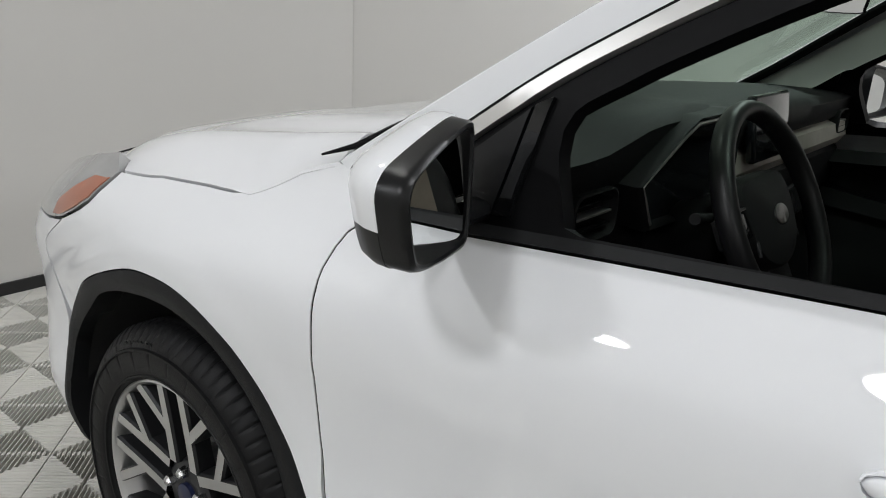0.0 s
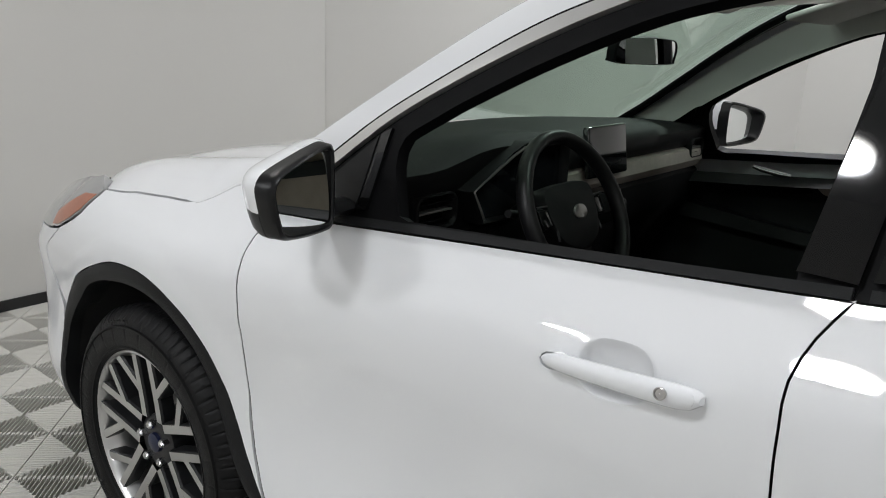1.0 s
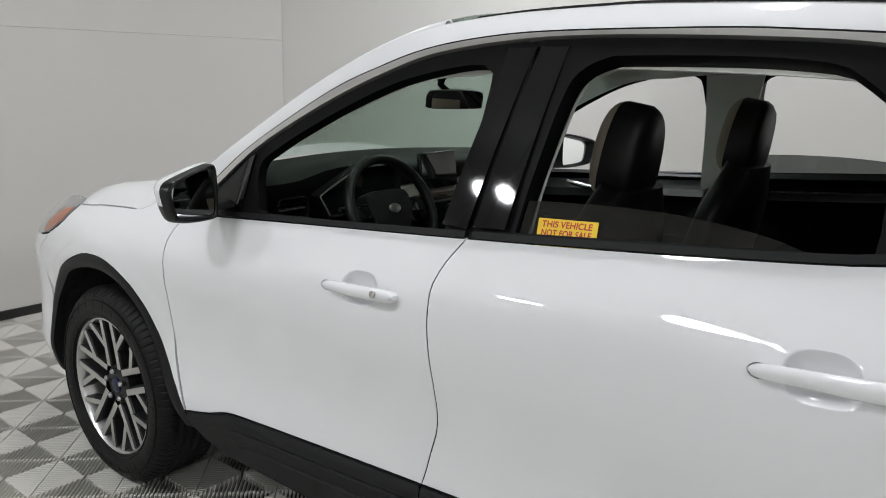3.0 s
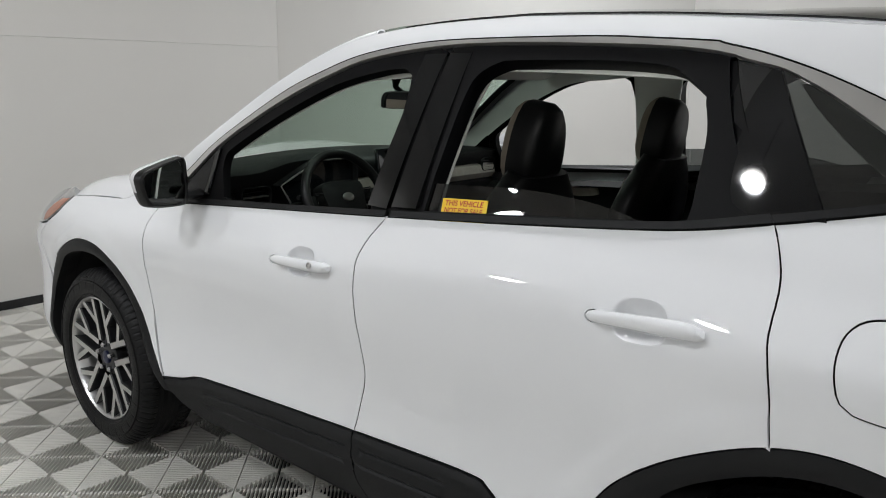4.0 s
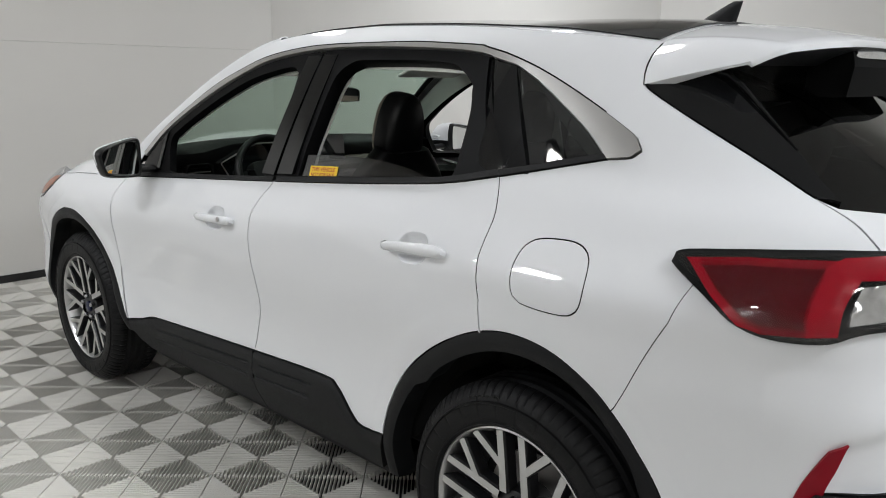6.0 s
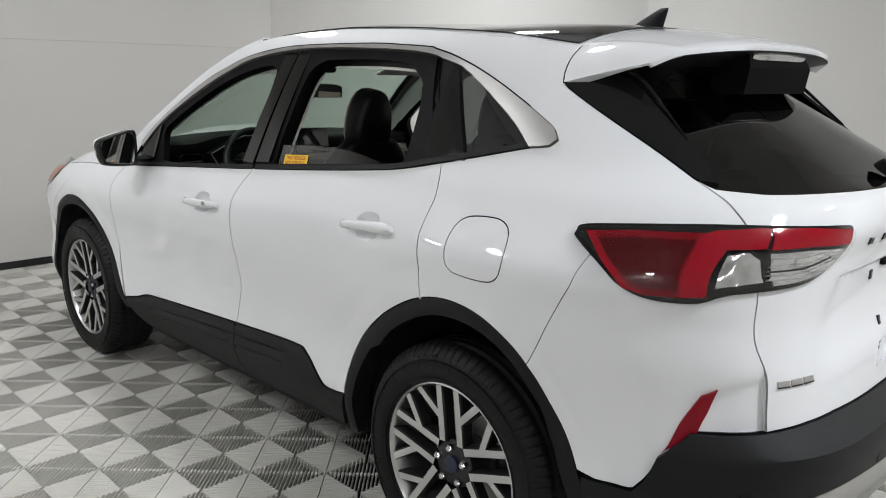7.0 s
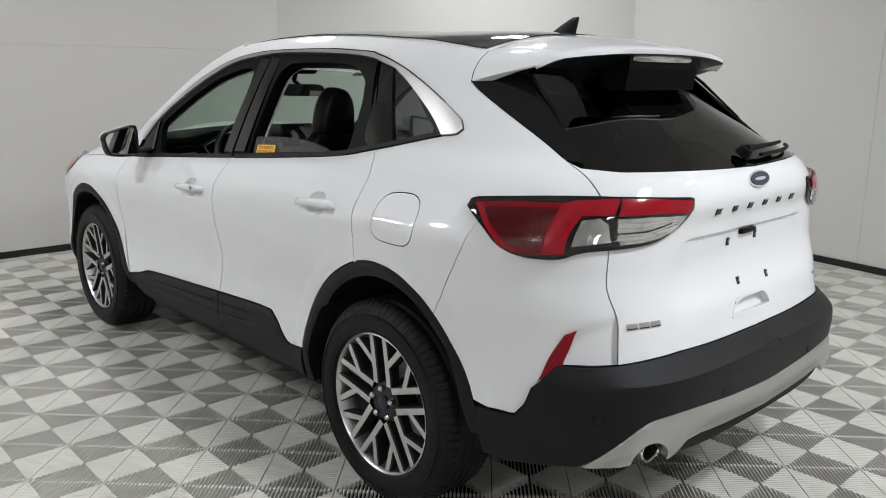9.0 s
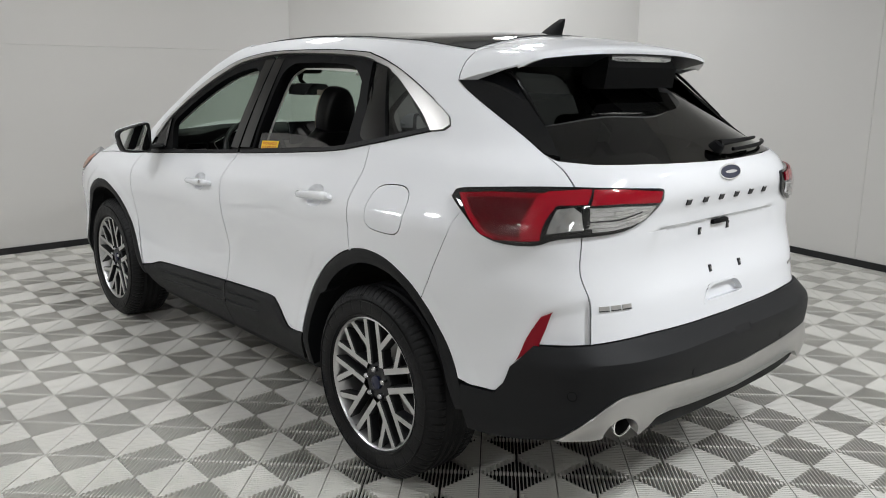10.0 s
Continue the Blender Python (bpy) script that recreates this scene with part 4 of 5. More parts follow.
# wheels
def wheel(center, turn):
    """A wheel whose outer face looks along +y before it is turned."""
    w = new("wheel")
    w.parent, w["label"] = car, "machined alloy wheel with a black road tyre"
    out = Matrix.Rotation(radians(-90), 4, "X")     # local z of the profile -> +y
    bm = bmesh.new()
    prof = [(.245, .085), (.257, .101), (.266, .109), (.285, .115), (.312, .115), (.338, .107), (.354, .093), (.364, .080)]
    for y in (.060, .024, -.012, -.048, -.084):
        prof += [(.368, y + .012), (.368, y - .004), (.359, y - .006), (.359, y - .012)]
    prof += [(.366, -.106), (.350, -.124), (.30, -.134), (.25, -.112), (.235, -.09)]
    rings = add_lathe(bm, prof, out, 480)
    for r in rings:       # cuts across the shoulders of the tread
        for k, v in enumerate(r):
            rad = math.hypot(v.co.x, v.co.z)
            if rad > .346 and abs(v.co.y) > .040 and k % 6 == 0:
                f = 1 - .0042 / rad * min(1, (abs(v.co.y) - .045) / .02)
                v.co.x *= f
                v.co.z *= f
            elif .30 < rad < .346 and v.co.y > .09 and k % 16 == 0:
                v.co.y -= .0025
    add_lathe(bm, [(.318, .1140), (.320, .1170), (.324, .1165), (.326, .1105)], out, 96)
    add_lathe(bm, [(.262, .1070), (.264, .1110), (.268, .1120), (.270, .1095)], out, 96)
    part("tyre", bm, TYRE, w, "black road tyre", sharp=30)
    bm = bmesh.new()
    for k in range(7):       # a moulded mark on the sidewall, as plain bars
        a = radians(84 - 2.6 * k)
        at = lambda r, y: Vector((r * math.cos(a), y, r * math.sin(a)))
        m = Matrix.Translation(at(.336, .1075)) @ Matrix.Rotation(radians(90) - a, 4, "Y") @ Matrix.Rotation(radians(-25), 4, "X")
        if k == 0:
            add_lathe(bm, [(.0065, 0), (.0065, .0022), (.0095, .0022), (.0095, 0)], m @ Matrix.Rotation(radians(-90), 4, "X"), 16)
        elif k > 1:
            add_box(bm, (-.0045, 0, -.005), (.0045, .0016, .005), 0, m)
    part("sidewall_mark", bm, TYREMARK, w, "faint raised sidewall mark")
    bm = bmesh.new()
    add_lathe(bm, [(.249, .088), (.2555, .096), (.256, .101), (.252, .103), (.2475, .099), (.243, .088), (.228, .05), (.215, -.06), (.22, -.09), (.246, -.092)], out, 72)
    part("rim", bm, MACHINED, w, "machined rim")
    for g in range(5):
        th = 2 * math.pi * g / 5 + radians(90)
        ax, sd = Vector((math.cos(th), math.sin(th))), Vector((-math.sin(th), math.cos(th)))
        for e in (1, -1):
            bm = bmesh.new()
            # straight arm, then the side branch of the fork
            p0, p1 = ax * .066 + sd * e * .036, ax * .246 + sd * e * .035
            q0 = ax * .142 + sd * e * .037
            ang = radians(29) * e
            q1 = (ax * math.cos(ang) + sd * math.sin(ang)) * .247
            for a, b, wa, wb in ((p0, p1, .0125, .0115), (q0, q1, .0105, .0115)):
                d = (b - a).normalized()
                n = Vector((-d.y, d.x))
                rows = []
                for i in range(6):
                    t = i / 5
                    c = a.lerp(b, t)
                    r = c.length
                    h = .078 + .018 * min(1, (r / .245)**1.5)
                    wd = wa + (wb - wa) * t
                    rows.append([Vector((c.x + n.x * k * wd, y, c.y + n.y * k * wd)) for k, y in ((-1.25, h - .040), (-1.2, h - .006), (-.92, h), (.92, h), (1.2, h - .006), (1.25, h - .040))])
                add_loft(bm, rows, closed=True)
            sp = part("spoke", bm, [MACHINED, POCKET], w, "", sharp=25)
            for pol in sp.data.polygons:
                pol.material_index = 0 if pol.normal.y > .8 else 1
    bm = bmesh.new()
    add_lathe(bm, [(.001, .074), (.030, .074), (.060, .076), (.074, .068), (.078, .04), (.078, -.01)], out, 40)
    part("hub", bm, POCKET, w, "dark grey wheel centre")
    bm = bmesh.new()
    add_lathe(bm, [(.001, .0875), (.020, .0865), (.026, .083), (.028, .070)], out, 32)
    part("centre_cap", bm, BLUEOVAL, w, "dark blue centre cap")
    for k in range(5):
        a = 2 * math.pi * k / 5 + radians(90)
        bm = bmesh.new()
        add_lathe(bm, [(.001, .096), (.008, .095), (.0115, .089), (.0130, .066)], Matrix.Translation((.054 * math.cos(a), 0, .054 * math.sin(a))) @ out, 6)
        part("wheel_nut", bm, NUT, w, "chrome wheel nut", sharp=20)
    bm = bmesh.new()
    add_lathe(bm, [(.06, -.01), (.155, -.01), (.155, -.03), (.06, -.03)], out, 48, close=True)
    part("brake_disc", bm, STEEL, w, "steel brake disc")
    bm = bmesh.new()
    add_box(bm, (-.17, -.05, -.06), (-.11, .015, .07), .012)
    part("brake_caliper", bm, POCKET, w, "grey brake caliper")
    bm = bmesh.new()
    add_lathe(bm, [(.001, -.07), (.20, -.07), (.212, -.088)], out, 40)
    part("backing", bm, DARK, w, "dark wheel back")
    w.matrix_basis = pose(*center) @ turn
    return w


HUB = .368
first_wheel = wheel((-.02, .800, HUB), Matrix.Rotation(radians(2), 4, "Y"))
for spot, turn in (((2.70, .790, HUB), Matrix.Rotation(radians(3), 4, "Y")), ((-.02, -.800, HUB), pose(0, 0, 0, 0, 0, 180)), ((2.70, -.790, HUB), pose(0, 0, 0, 0, 0, 180))):
    copy_thing(first_wheel, pose(*spot) @ turn)
# wheel wells and underbody
for cx in (0.02, 2.71):
    for sd in (1, -1):
        bm = bmesh.new()
        rows = []
        for i in range(21):
            a = radians(6 + 168 * i / 20)
            rows.append([Vector((cx + (.44 if y > .5 else .42) * math.cos(a), sd * y, .36 + (.47 if y > .5 else .44) * math.sin(a))) for y in (.845, .70, .50, .49)])
        for r in rows:
            r[3] = Vector((cx, r[2].y, .36))
        add_loft(bm, rows)
        part("wheel_well", bm, DARK, car, "black wheel housing", sharp=80)
bm = bmesh.new()
add_box(bm, (-.55, -.62, .24), (3.35, .62, .34), .03)
add_box(bm, (.50, -.80, .24), (2.17, .80, .33), .03)
part("underbody", bm, DARK, car, "dark floor pan")


# door mirrors
def door_mirror(side):
    base = smooth_line([(.864, 1.10), (.862, 1.17), (.866, 1.224), (.882, 1.236), (.93, 1.231), (1.02, 1.212), (1.056, 1.200), (1.070, 1.182), (1.066, 1.155), (1.052, 1.114), (1.034, 1.091), (.98, 1.080), (.90, 1.075), (.873, 1.079)], .008, True)
    base = [(y + (.11 if side < 0 else 0), z) for y, z in base]
    def loop(dx, grow, dy=0.0, skew=1.0):
        return [Vector((1.985 + dx - .32 * (y - .965) * skew, .965 + (y - .965) * grow + dy, 1.158 + (z - 1.158) * grow)) for y, z in base]
    bm = bmesh.new()
    add_loft(bm, [loop(.05, .80), loop(.004, .84), loop(-.004, .86), loop(-.006, .90), loop(-.003, .955), loop(.004, .985), loop(.035, 1.005)], True)
    fr = part("door_mirror", mirrored(bm, side), BLACKPLASTIC, car, "door mirror with white cap and black housing")
    prof = [(.028, .99), (.031, 1.02), (.05, 1.035), (.075, 1.0), (.098, .87), (.112, .66), (.121, .40), (.125, .05)]
    for nm, mt, keep, lab in (("mirror_cap", PAINT, 1, "white mirror cap"), ("mirror_housing", BLACKPLASTIC, -1, "black lower mirror housing")):
        bm = bmesh.new()
        add_loft(bm, [loop(x, g, -.035 * ((x - .02) / .105)**1.5, 1 - 4 * (x - .02)) for x, g in prof], True)
        bmesh.ops.bisect_plane(bm, geom=bm.verts[:] + bm.edges[:] + bm.faces[:], plane_co=(2.0, 1.0, 1.137), plane_no=(0, 0, keep), clear_inner=True)
        bmesh.ops.recalc_face_normals(bm, faces=bm.faces)
        bmesh.ops.solidify(bm, geom=bm.faces[:], thickness=.004)
        part(nm, mirrored(bm, side), mt, fr, lab)
    bm = bmesh.new()
    yaw = .10 if side > 0 else -.32     # both glasses are turned for the driver
    bm.faces.new([bm.verts.new((2.028 + yaw * (v.y - .965) + .10 * (v.z - 1.158) - (.02 if side < 0 else 0), v.y, v.z)) for v in loop(.014, .83)])
    gl = part("mirror_glass", mirrored(bm, side), MIRROR, fr, "mirror glass", smooth=False)
    bm = bmesh.new()
    add_tube(bm, [(2.055, .91 + (.11 if side < 0 else 0), 1.105), (2.06, .85, 1.10), (2.065, .79, 1.10)], [.03, .028, .03], 12, .55)
    part("mirror_foot", mirrored(bm, side), BLACKPLASTIC, fr, "black mirror foot")
    # plain corner piece behind the mirror
    panel("sail_panel", [(2.165, 1.088), (2.036, 1.094), (2.005, 1.244), (2.125, 1.146)], BLACKPLASTIC, car, "black mirror corner cover", off=.002, depth=.012, side=side)
    panel("window_divider", [(2.033, 1.096), (2.006, 1.099), (1.976, 1.258), (2.001, 1.246)], GLOSSBLACK, car, "gloss black upright window strip", off=.004, depth=.012, side=side, step=.02, gap=.001, bulge=.002)


door_mirror(1)
door_mirror(-1)


# door handles
def door_handle(spot, side, door, lock):
    s, z, tilt = spot[0], spot[1], radians(spot[2])
    def at(u, w, h):
        """u forward along the handle, w up, h out."""
        ss, zz = s + u * math.cos(tilt) + w * math.sin(tilt), z - u * math.sin(tilt) + w * math.cos(tilt)
        return body(ss, zz) + normal(ss, zz) * h
    bm = bmesh.new()
    n = 25
    rows = []
    for i in range(n):
        t = i / (n - 1)
        u = -.122 + .244 * t
        end = min(1, math.sqrt(max(0, 1 - (2 * t - 1)**8)))
        half = (.0160 - .004 * t) * (.35 + .65 * end)
        out = .010 + .034 * end * (.75 + .25 * math.sin(math.pi * t))
        rows.append([at(u, half * math.cos(a), .012 * (1 - end) + (out - .016) + .016 * math.sin(a)) if 0 < k < 12 else at(u, half * math.cos(a), out - .020) for k, a in enumerate([math.pi * j / 12 for j in range(13)])])
    vs = add_loft(bm, rows)
    for r in (vs[0], vs[-1]):
        bm.faces.new(r)
    add_loft(bm, [[r[0] for r in rows], [r[12] for r in rows]])
    # feet at both ends
    for u in (-.098, .100):
        base = [at(u + .020 * math.cos(a), .012 * math.sin(a), -.002) for a in [2 * math.pi * k / 12 for k in range(12)]]
        top = [at(u + .020 * math.cos(a), .012 * math.sin(a), .028) for a in [2 * math.pi * k / 12 for k in range(12)]]
        add_loft(bm, [base, top], True)
    part("door_handle", mirrored(bm, side), PAINT, door, "white body-coloured door handle")
    bm = bmesh.new()
    ring = []
    for f, h in ((1.10, .0006), (1.04, .0004), (1.0, -.0015), (.93, -.010), (.6, -.022), (.05, -.026)):
        ring.append([at(.012 + .058 * f * math.copysign(abs(math.cos(a))**.75, math.cos(a)), .004 + .040 * f * math.copysign(abs(math.sin(a))**.75, math.sin(a)), h) for a in [2 * math.pi * k / 36 for k in range(36)]])
    add_loft(bm, ring, True)
    part("handle_cup", mirrored(bm, side), PAINT, door, "white recess behind the handle")
    if lock:
        bm = bmesh.new()
        c, o = at(-.076, 0, .0), (at(-.076, 0, .05) - at(-.076, 0, 0)).normalized()
        m = Matrix.Translation(c) @ o.to_track_quat("Z", "Y").to_matrix().to_4x4()
        add_lathe(bm, [(.0090, .0400), (.0090, .0430), (.0072, .0438), (.0062, .0415), (.001, .0415)], m, 20)
        part("lock", mirrored(bm, side), STEEL, door, "steel lock cylinder", sharp=25)


for side in (1, -1):
    door_handle(HANDLE_F, side, DOORS[side][0], side > 0)
    door_handle(HANDLE_R, side, DOORS[side][1], False)

# spoiler with its lamp
def spoiler_row(t, sd):
    """One strip from the roof seam over the lip and back under to the glass; t runs from the middle to the tip."""
    if t < .7:
        a = t / .7
        p = roof_point(-.641, 1 - a)
        q = Vector((-.522 + .058 * a**3, .50 * a, 1.597 - .029 * a**2.5))
        g = Vector((-.425 + .06 * a**3, .49 * a, 1.529 - .004 * a**2))
        thick, crown = .021 - .006 * a**2, .013 - .003 * a
    else:
        a = (t - .7) / .3
        i = a * (len(SEAM) - 1)
        s, z = SEAM[int(round(i))]
        p = body(s - .003, z) + normal(s, z) * .001
        q = Vector((-.464 + .060 * a, .50 + .058 * a**.7, 1.568 - .036 * a**1.1))
        g = Vector((-.365 - .02 * a, .49 + .06 * a, 1.525 + .004 * a))
        thick, crown = .015 - .003 * a, .010 * (1 - a) + .004
    up = Vector((0, .9 * min(1, (t / .8)**4), 1)).normalized()
    row = [p + Vector((.004, -.01, -.02)), p + Vector((0, 0, -.004)), p]
    for k in range(1, 8):
        u = k / 8
        row.append(p.lerp(q, u) + up * crown * 4 * u * (1 - u))
    row += [q + Vector((.006, 0, .0015)), q + Vector((0, 0, -.004)), q + Vector((.001, 0, -thick)), q.lerp(g, .1) + Vector((0, 0, -thick)), g.lerp(q, .4) + Vector((0, 0, -.004)), g]
    return [Vector((v.x, sd * v.y, v.z)) for v in row]


SEAM = seg(D_LINE, (-.637, 1.583), (-.517, 1.479))
ts = [.7 * k / 20 for k in range(20)] + [.7 + .3 * k / (len(SEAM) - 1) for k in range(len(SEAM))]
bm = bmesh.new()
vs = add_loft(bm, [spoiler_row(t, -1) for t in ts[:0:-1]] + [spoiler_row(t, 1) for t in ts])
bm.faces.new(vs[0])
bm.faces.new(vs[-1])
spoiler = part("roof_spoiler", bm, [PAINT, CLAD], gate, "white roof spoiler with a dark underside", sharp=50)
for k in range((len(vs) - 1) * (len(vs[0]) - 1)):
    if k % (len(vs[0]) - 1) >= 12 and 5 < k // (len(vs[0]) - 1) < len(vs) - 7:
        spoiler.data.polygons[k].material_index = 1
bm = bmesh.new()
add_loft(bm, [[(-.514 + .010 * (y / .18)**2, y, 1.569), (-.518 + .010 * (y / .18)**2, y, 1.561), (-.512 + .010 * (y / .18)**2, y, 1.549), (-.48, y, 1.548), (-.48, y, 1.569)] for y in [-.185 + .0185 * k for k in range(21)]], True)
part("brake_lamp", bm, CLEAR, gate, "clear high-level brake lamp")
bm = bmesh.new()
rows = []
for y in [-.217 + .0217 * k for k in range(21)]:
    rows.append([Vector((-.40, y, 1.45)), Vector((-.508 + .15 * y * y, y, 1.453)), Vector((-.520 + .15 * y * y, y, 1.527)), Vector((-.505, y * .93, 1.549)), Vector((-.50, y * .93, 1.566)), Vector((-.40, y, 1.54))])
vs = add_loft(bm, rows, True)
bm.faces.new(vs[0])
bm.faces.new(vs[-1])
part("spoiler_duct", bm, MATTBLACK, gate, "black spoiler centre piece", sharp=25)
for sd in (1, -1):
    bm = bmesh.new()
    add_tube(bm, [Vector((p.x, sd * p.y, p.z)) for p in [body(s, z) + normal(s, z) * h for s, z, h in ((-.70, 1.512, .004), (-.745, 1.498, .012), (-.758, 1.47, .012), (-.766, 1.41, .008), (-.771, 1.34, .004))]], [.003, .007, .007, .005, .002], 8)
    part("air_blade", bm, GLOSSBLACK, gate, "gloss black air blade beside the rear window")
# aerial
bm = bmesh.new()
rows = []
for i in range(9):
    t = i / 8
    x0, x1 = .045 - .12 * t**1.2, -.085 - .02 * t
    z = 1.652 + .071 * t
    wd = .024 * (1 - t)**.7 + .004
    rows.append([Vector((x0 + (x1 - x0) * (.5 - .5 * math.cos(a)), -.03 + wd * math.sin(a) * (1 if t < 1 else .6), z)) for a in [2 * math.pi * k / 20 for k in range(20)]])
vs = add_loft(bm, rows, True)
bm.faces.new(vs[-1])
part("aerial", bm, CLAD, car, "black shark-fin aerial", sharp=60)
# wiper
bm = bmesh.new()
def on_glass(y, z, h):
    s = SC + (abs(y) / .88) * .93
    lo_s, hi_s = SC, -.4
    for _ in range(40):
        mid = (lo_s + hi_s) / 2
        if body(mid, z).y > abs(y):
            hi_s = mid
        else:
            lo_s = mid
    p, n = body(lo_s, z), normal(lo_s, z)
    p = p + n * h
    return Vector((p.x, math.copysign(p.y, y) if y else 0, p.z))
add_tube(bm, [on_glass(-.02 - .30 * t, 1.250 + .006 * t, .024) for t in [k / 8 for k in range(9)]], [.013, .012, .010, .009, .008, .008, .007, .007, .006], 8)
add_tube(bm, [on_glass(-.10 - .40 * t, 1.238 + .007 * t, .010) for t in [k / 8 for k in range(9)]], .007, 6)
add_lathe(bm, [(.001, .03), (.02, .026), (.026, .01), (.028, 0)], Matrix.Translation(on_glass(-.02, 1.250, 0)) @ Vector(normal(SC + .03, 1.26)).to_track_quat("Z", "Y").to_matrix().to_4x4(), 16)
part("rear_wiper", bm, RUBBER, gate, "black rear wiper")
# badges as plain shapes
def plate_on(name, y, z, w, h, t, mat, label, oval=False, slant=0.0, off=0.0, parent=None):
    bm = bmesh.new()
    c = on_glass(y, z, 0)
    e = .01
    ty = (on_glass(y + e, z, 0) - on_glass(y - e, z, 0)).normalized()
    tz = (on_glass(y, z + e, 0) - on_glass(y, z - e, 0)).normalized()
    n = tz.cross(ty).normalized()
    n = n if n.x < 0 else -n
    out = [(w / 2 * math.cos(2 * math.pi * k / 32), h / 2 * math.sin(2 * math.pi * k / 32)) for k in range(32)] if oval else [(-w / 2, -h / 2), (w / 2, -h / 2), (w / 2 - slant, h / 2), (-w / 2 - slant, h / 2)]
    add_prism(bm, out, lambda u, v, q: c + ty * u + tz * v + n * (q + off), t)
    return part(name, bm, mat, parent or gate, label, smooth=False)


ov = plate_on("badge", 0, 1.178, .136, .056, .006, BRIGHT, "oval badge with chrome edge", True, off=-.001)
plate_on("badge_face", 0, 1.178, .124, .046, .0075, BLUEOVAL, "dark blue badge face", True, off=-.001, parent=ov)
plate_on("badge_stroke", 0, 1.178, .075, .011, .0085, BRIGHT, "", True, off=-.001, parent=ov)
for k in range(6):
    y = .245 - .101 * k
    b = plate_on("model_letter", y, 1.097, .026, .021, .004, POCKET, "dark chrome model letter as a plain bar")
    plate_on("letter_stroke", y, 1.1065, .026, .0022, .0055, BRIGHT, "", parent=b)
for k in range(3):
    b = plate_on("trim_letter", body(-.935 - .046 * k, .79).y, .796, .034, .013, .003, CHROME, "chrome trim letter as a plain bar")
    plate_on("letter_stroke", body(-.935 - .046 * k, .79).y, .788, .034, .003, .0045, POCKET, "", parent=b)
for k in range(4):
    plate_on("trim_letter", -.53 - .022 * k, .775, .014, .010, .003, STEEL, "small chrome trim letter as a plain bar")
for y, z in ((.119, .980), (-.066, .982), (.066, .847), (-.130, .841)):
    deep = gate_dent(SC + abs(y), z) - .001
    cl = plate_on("plate_clip", y, z, .015, .025, .005, POCKET, "dark plate fastening clip", off=deep)
    plate_on("clip_slot", y - .002, z, .005, .010, .006, STEEL, "", off=deep, parent=cl)
bm = bmesh.new()
add_box(bm, (-.874, -.05, .996), (-.835, .05, 1.012), .005)
part("handle_camera_unit", bm, RUBBER, gate, "black tailgate switch and camera unit")
for y, z in ((.72, .536), (.30, .555), (-.30, .555), (-.72, .536)):
    rise = bumper_step(-1.0, z)
    ps = plate_on("parking_sensor", y, z, .032, .032, rise + .0008, RUBBER, "round parking sensor", True, parent=car)
    plate_on("sensor_face", y, z, .026, .026, rise + .0016, CLAD, "", True, parent=ps)
# exhaust
for sd in (1, -1):
    m = Matrix.Translation((-.87, sd * .575, .432)) @ Vector((-1, sd * .12, -.12)).to_track_quat("Z", "Y").to_matrix().to_4x4()
    bm = bmesh.new()
    add_lathe(bm, [(.036, -.12), (.040, .03), (.043, .045), (.042, .048), (.039, .048), (.037, .044)], m, 32)
    pipe = part("exhaust_pipe", bm, BRIGHT, car, "chrome exhaust tip")
    bm = bmesh.new()
    add_lathe(bm, [(.037, .044), (.0365, .02), (.035, -.06), (.001, -.065)], m, 32)
    part("pipe_bore", bm, DARK, pipe, "plain black bore")

# rear door glass, half lowered, with its sticker
glass_top = smooth_line([(1.03, 1.234), (.9, 1.243), (.75, 1.248), (.62, 1.244), (.5, 1.230), (.40, 1.208), (.33, 1.196)])
panel("rear_door_glass", clean(glass_top + [(.36, 1.16), (1.04, 1.10)]), DOORGLASS, DOORS[1][1], "half-lowered dark rear door glass", off=-.012, depth=.004, gap=0)
panel("rear_door_glass", clean(glass_top + [(.36, 1.16), (1.04, 1.10)]), DOORGLASS, DOORS[-1][1], "half-lowered dark rear door glass", off=-.012, depth=.004, gap=0, side=-1)
sticker = tagged(panel("sticker", [(.978, 1.203), (.834, 1.211), (.828, 1.146), (.972, 1.138)], YELLOW, None, off=-.009, depth=.001, gap=0), "yellow sticker with red capitals on the half-lowered rear glass", "sticker")


def words(text, s0, z0, height, width, mat):
    cu = bpy.data.curves.new("lettering", "FONT")
    cu.body, cu.size, cu.align_x = text, 1.0, "LEFT"
    cu.offset = .022
    tmp = bpy.data.objects.new("lettering", cu)
    scene.collection.objects.link(tmp)
    me = bpy.data.meshes.new_from_object(tmp.evaluated_get(bpy.context.evaluated_depsgraph_get()))
    bpy.data.objects.remove(tmp)
    xs, ys = [v.co.x for v in me.vertices], [v.co.y for v in me.vertices]
    for v in me.vertices:
        u, w = (v.co.x - min(xs)) / (max(xs) - min(xs)), v.co.y / max(ys)
        s, z = s0 - u * width, z0 + w * height + u * width * .055
        v.co = body(s, z) + normal(s, z) * (-.0082)
    me.materials.append(mat)
    ob = new("lettering", me)
    ob.parent = sticker
    return ob


words("THIS VEHICLE", .967, 1.1865, .0128, .122, REDINK)
words("NOT FOR SALE", .964, 1.1690, .0128, .120, REDINK)

# ---- the cabin ----
def soft_box(bm, lo, hi, r, m=None):
    return add_box(bm, lo, hi, r, m, 3)


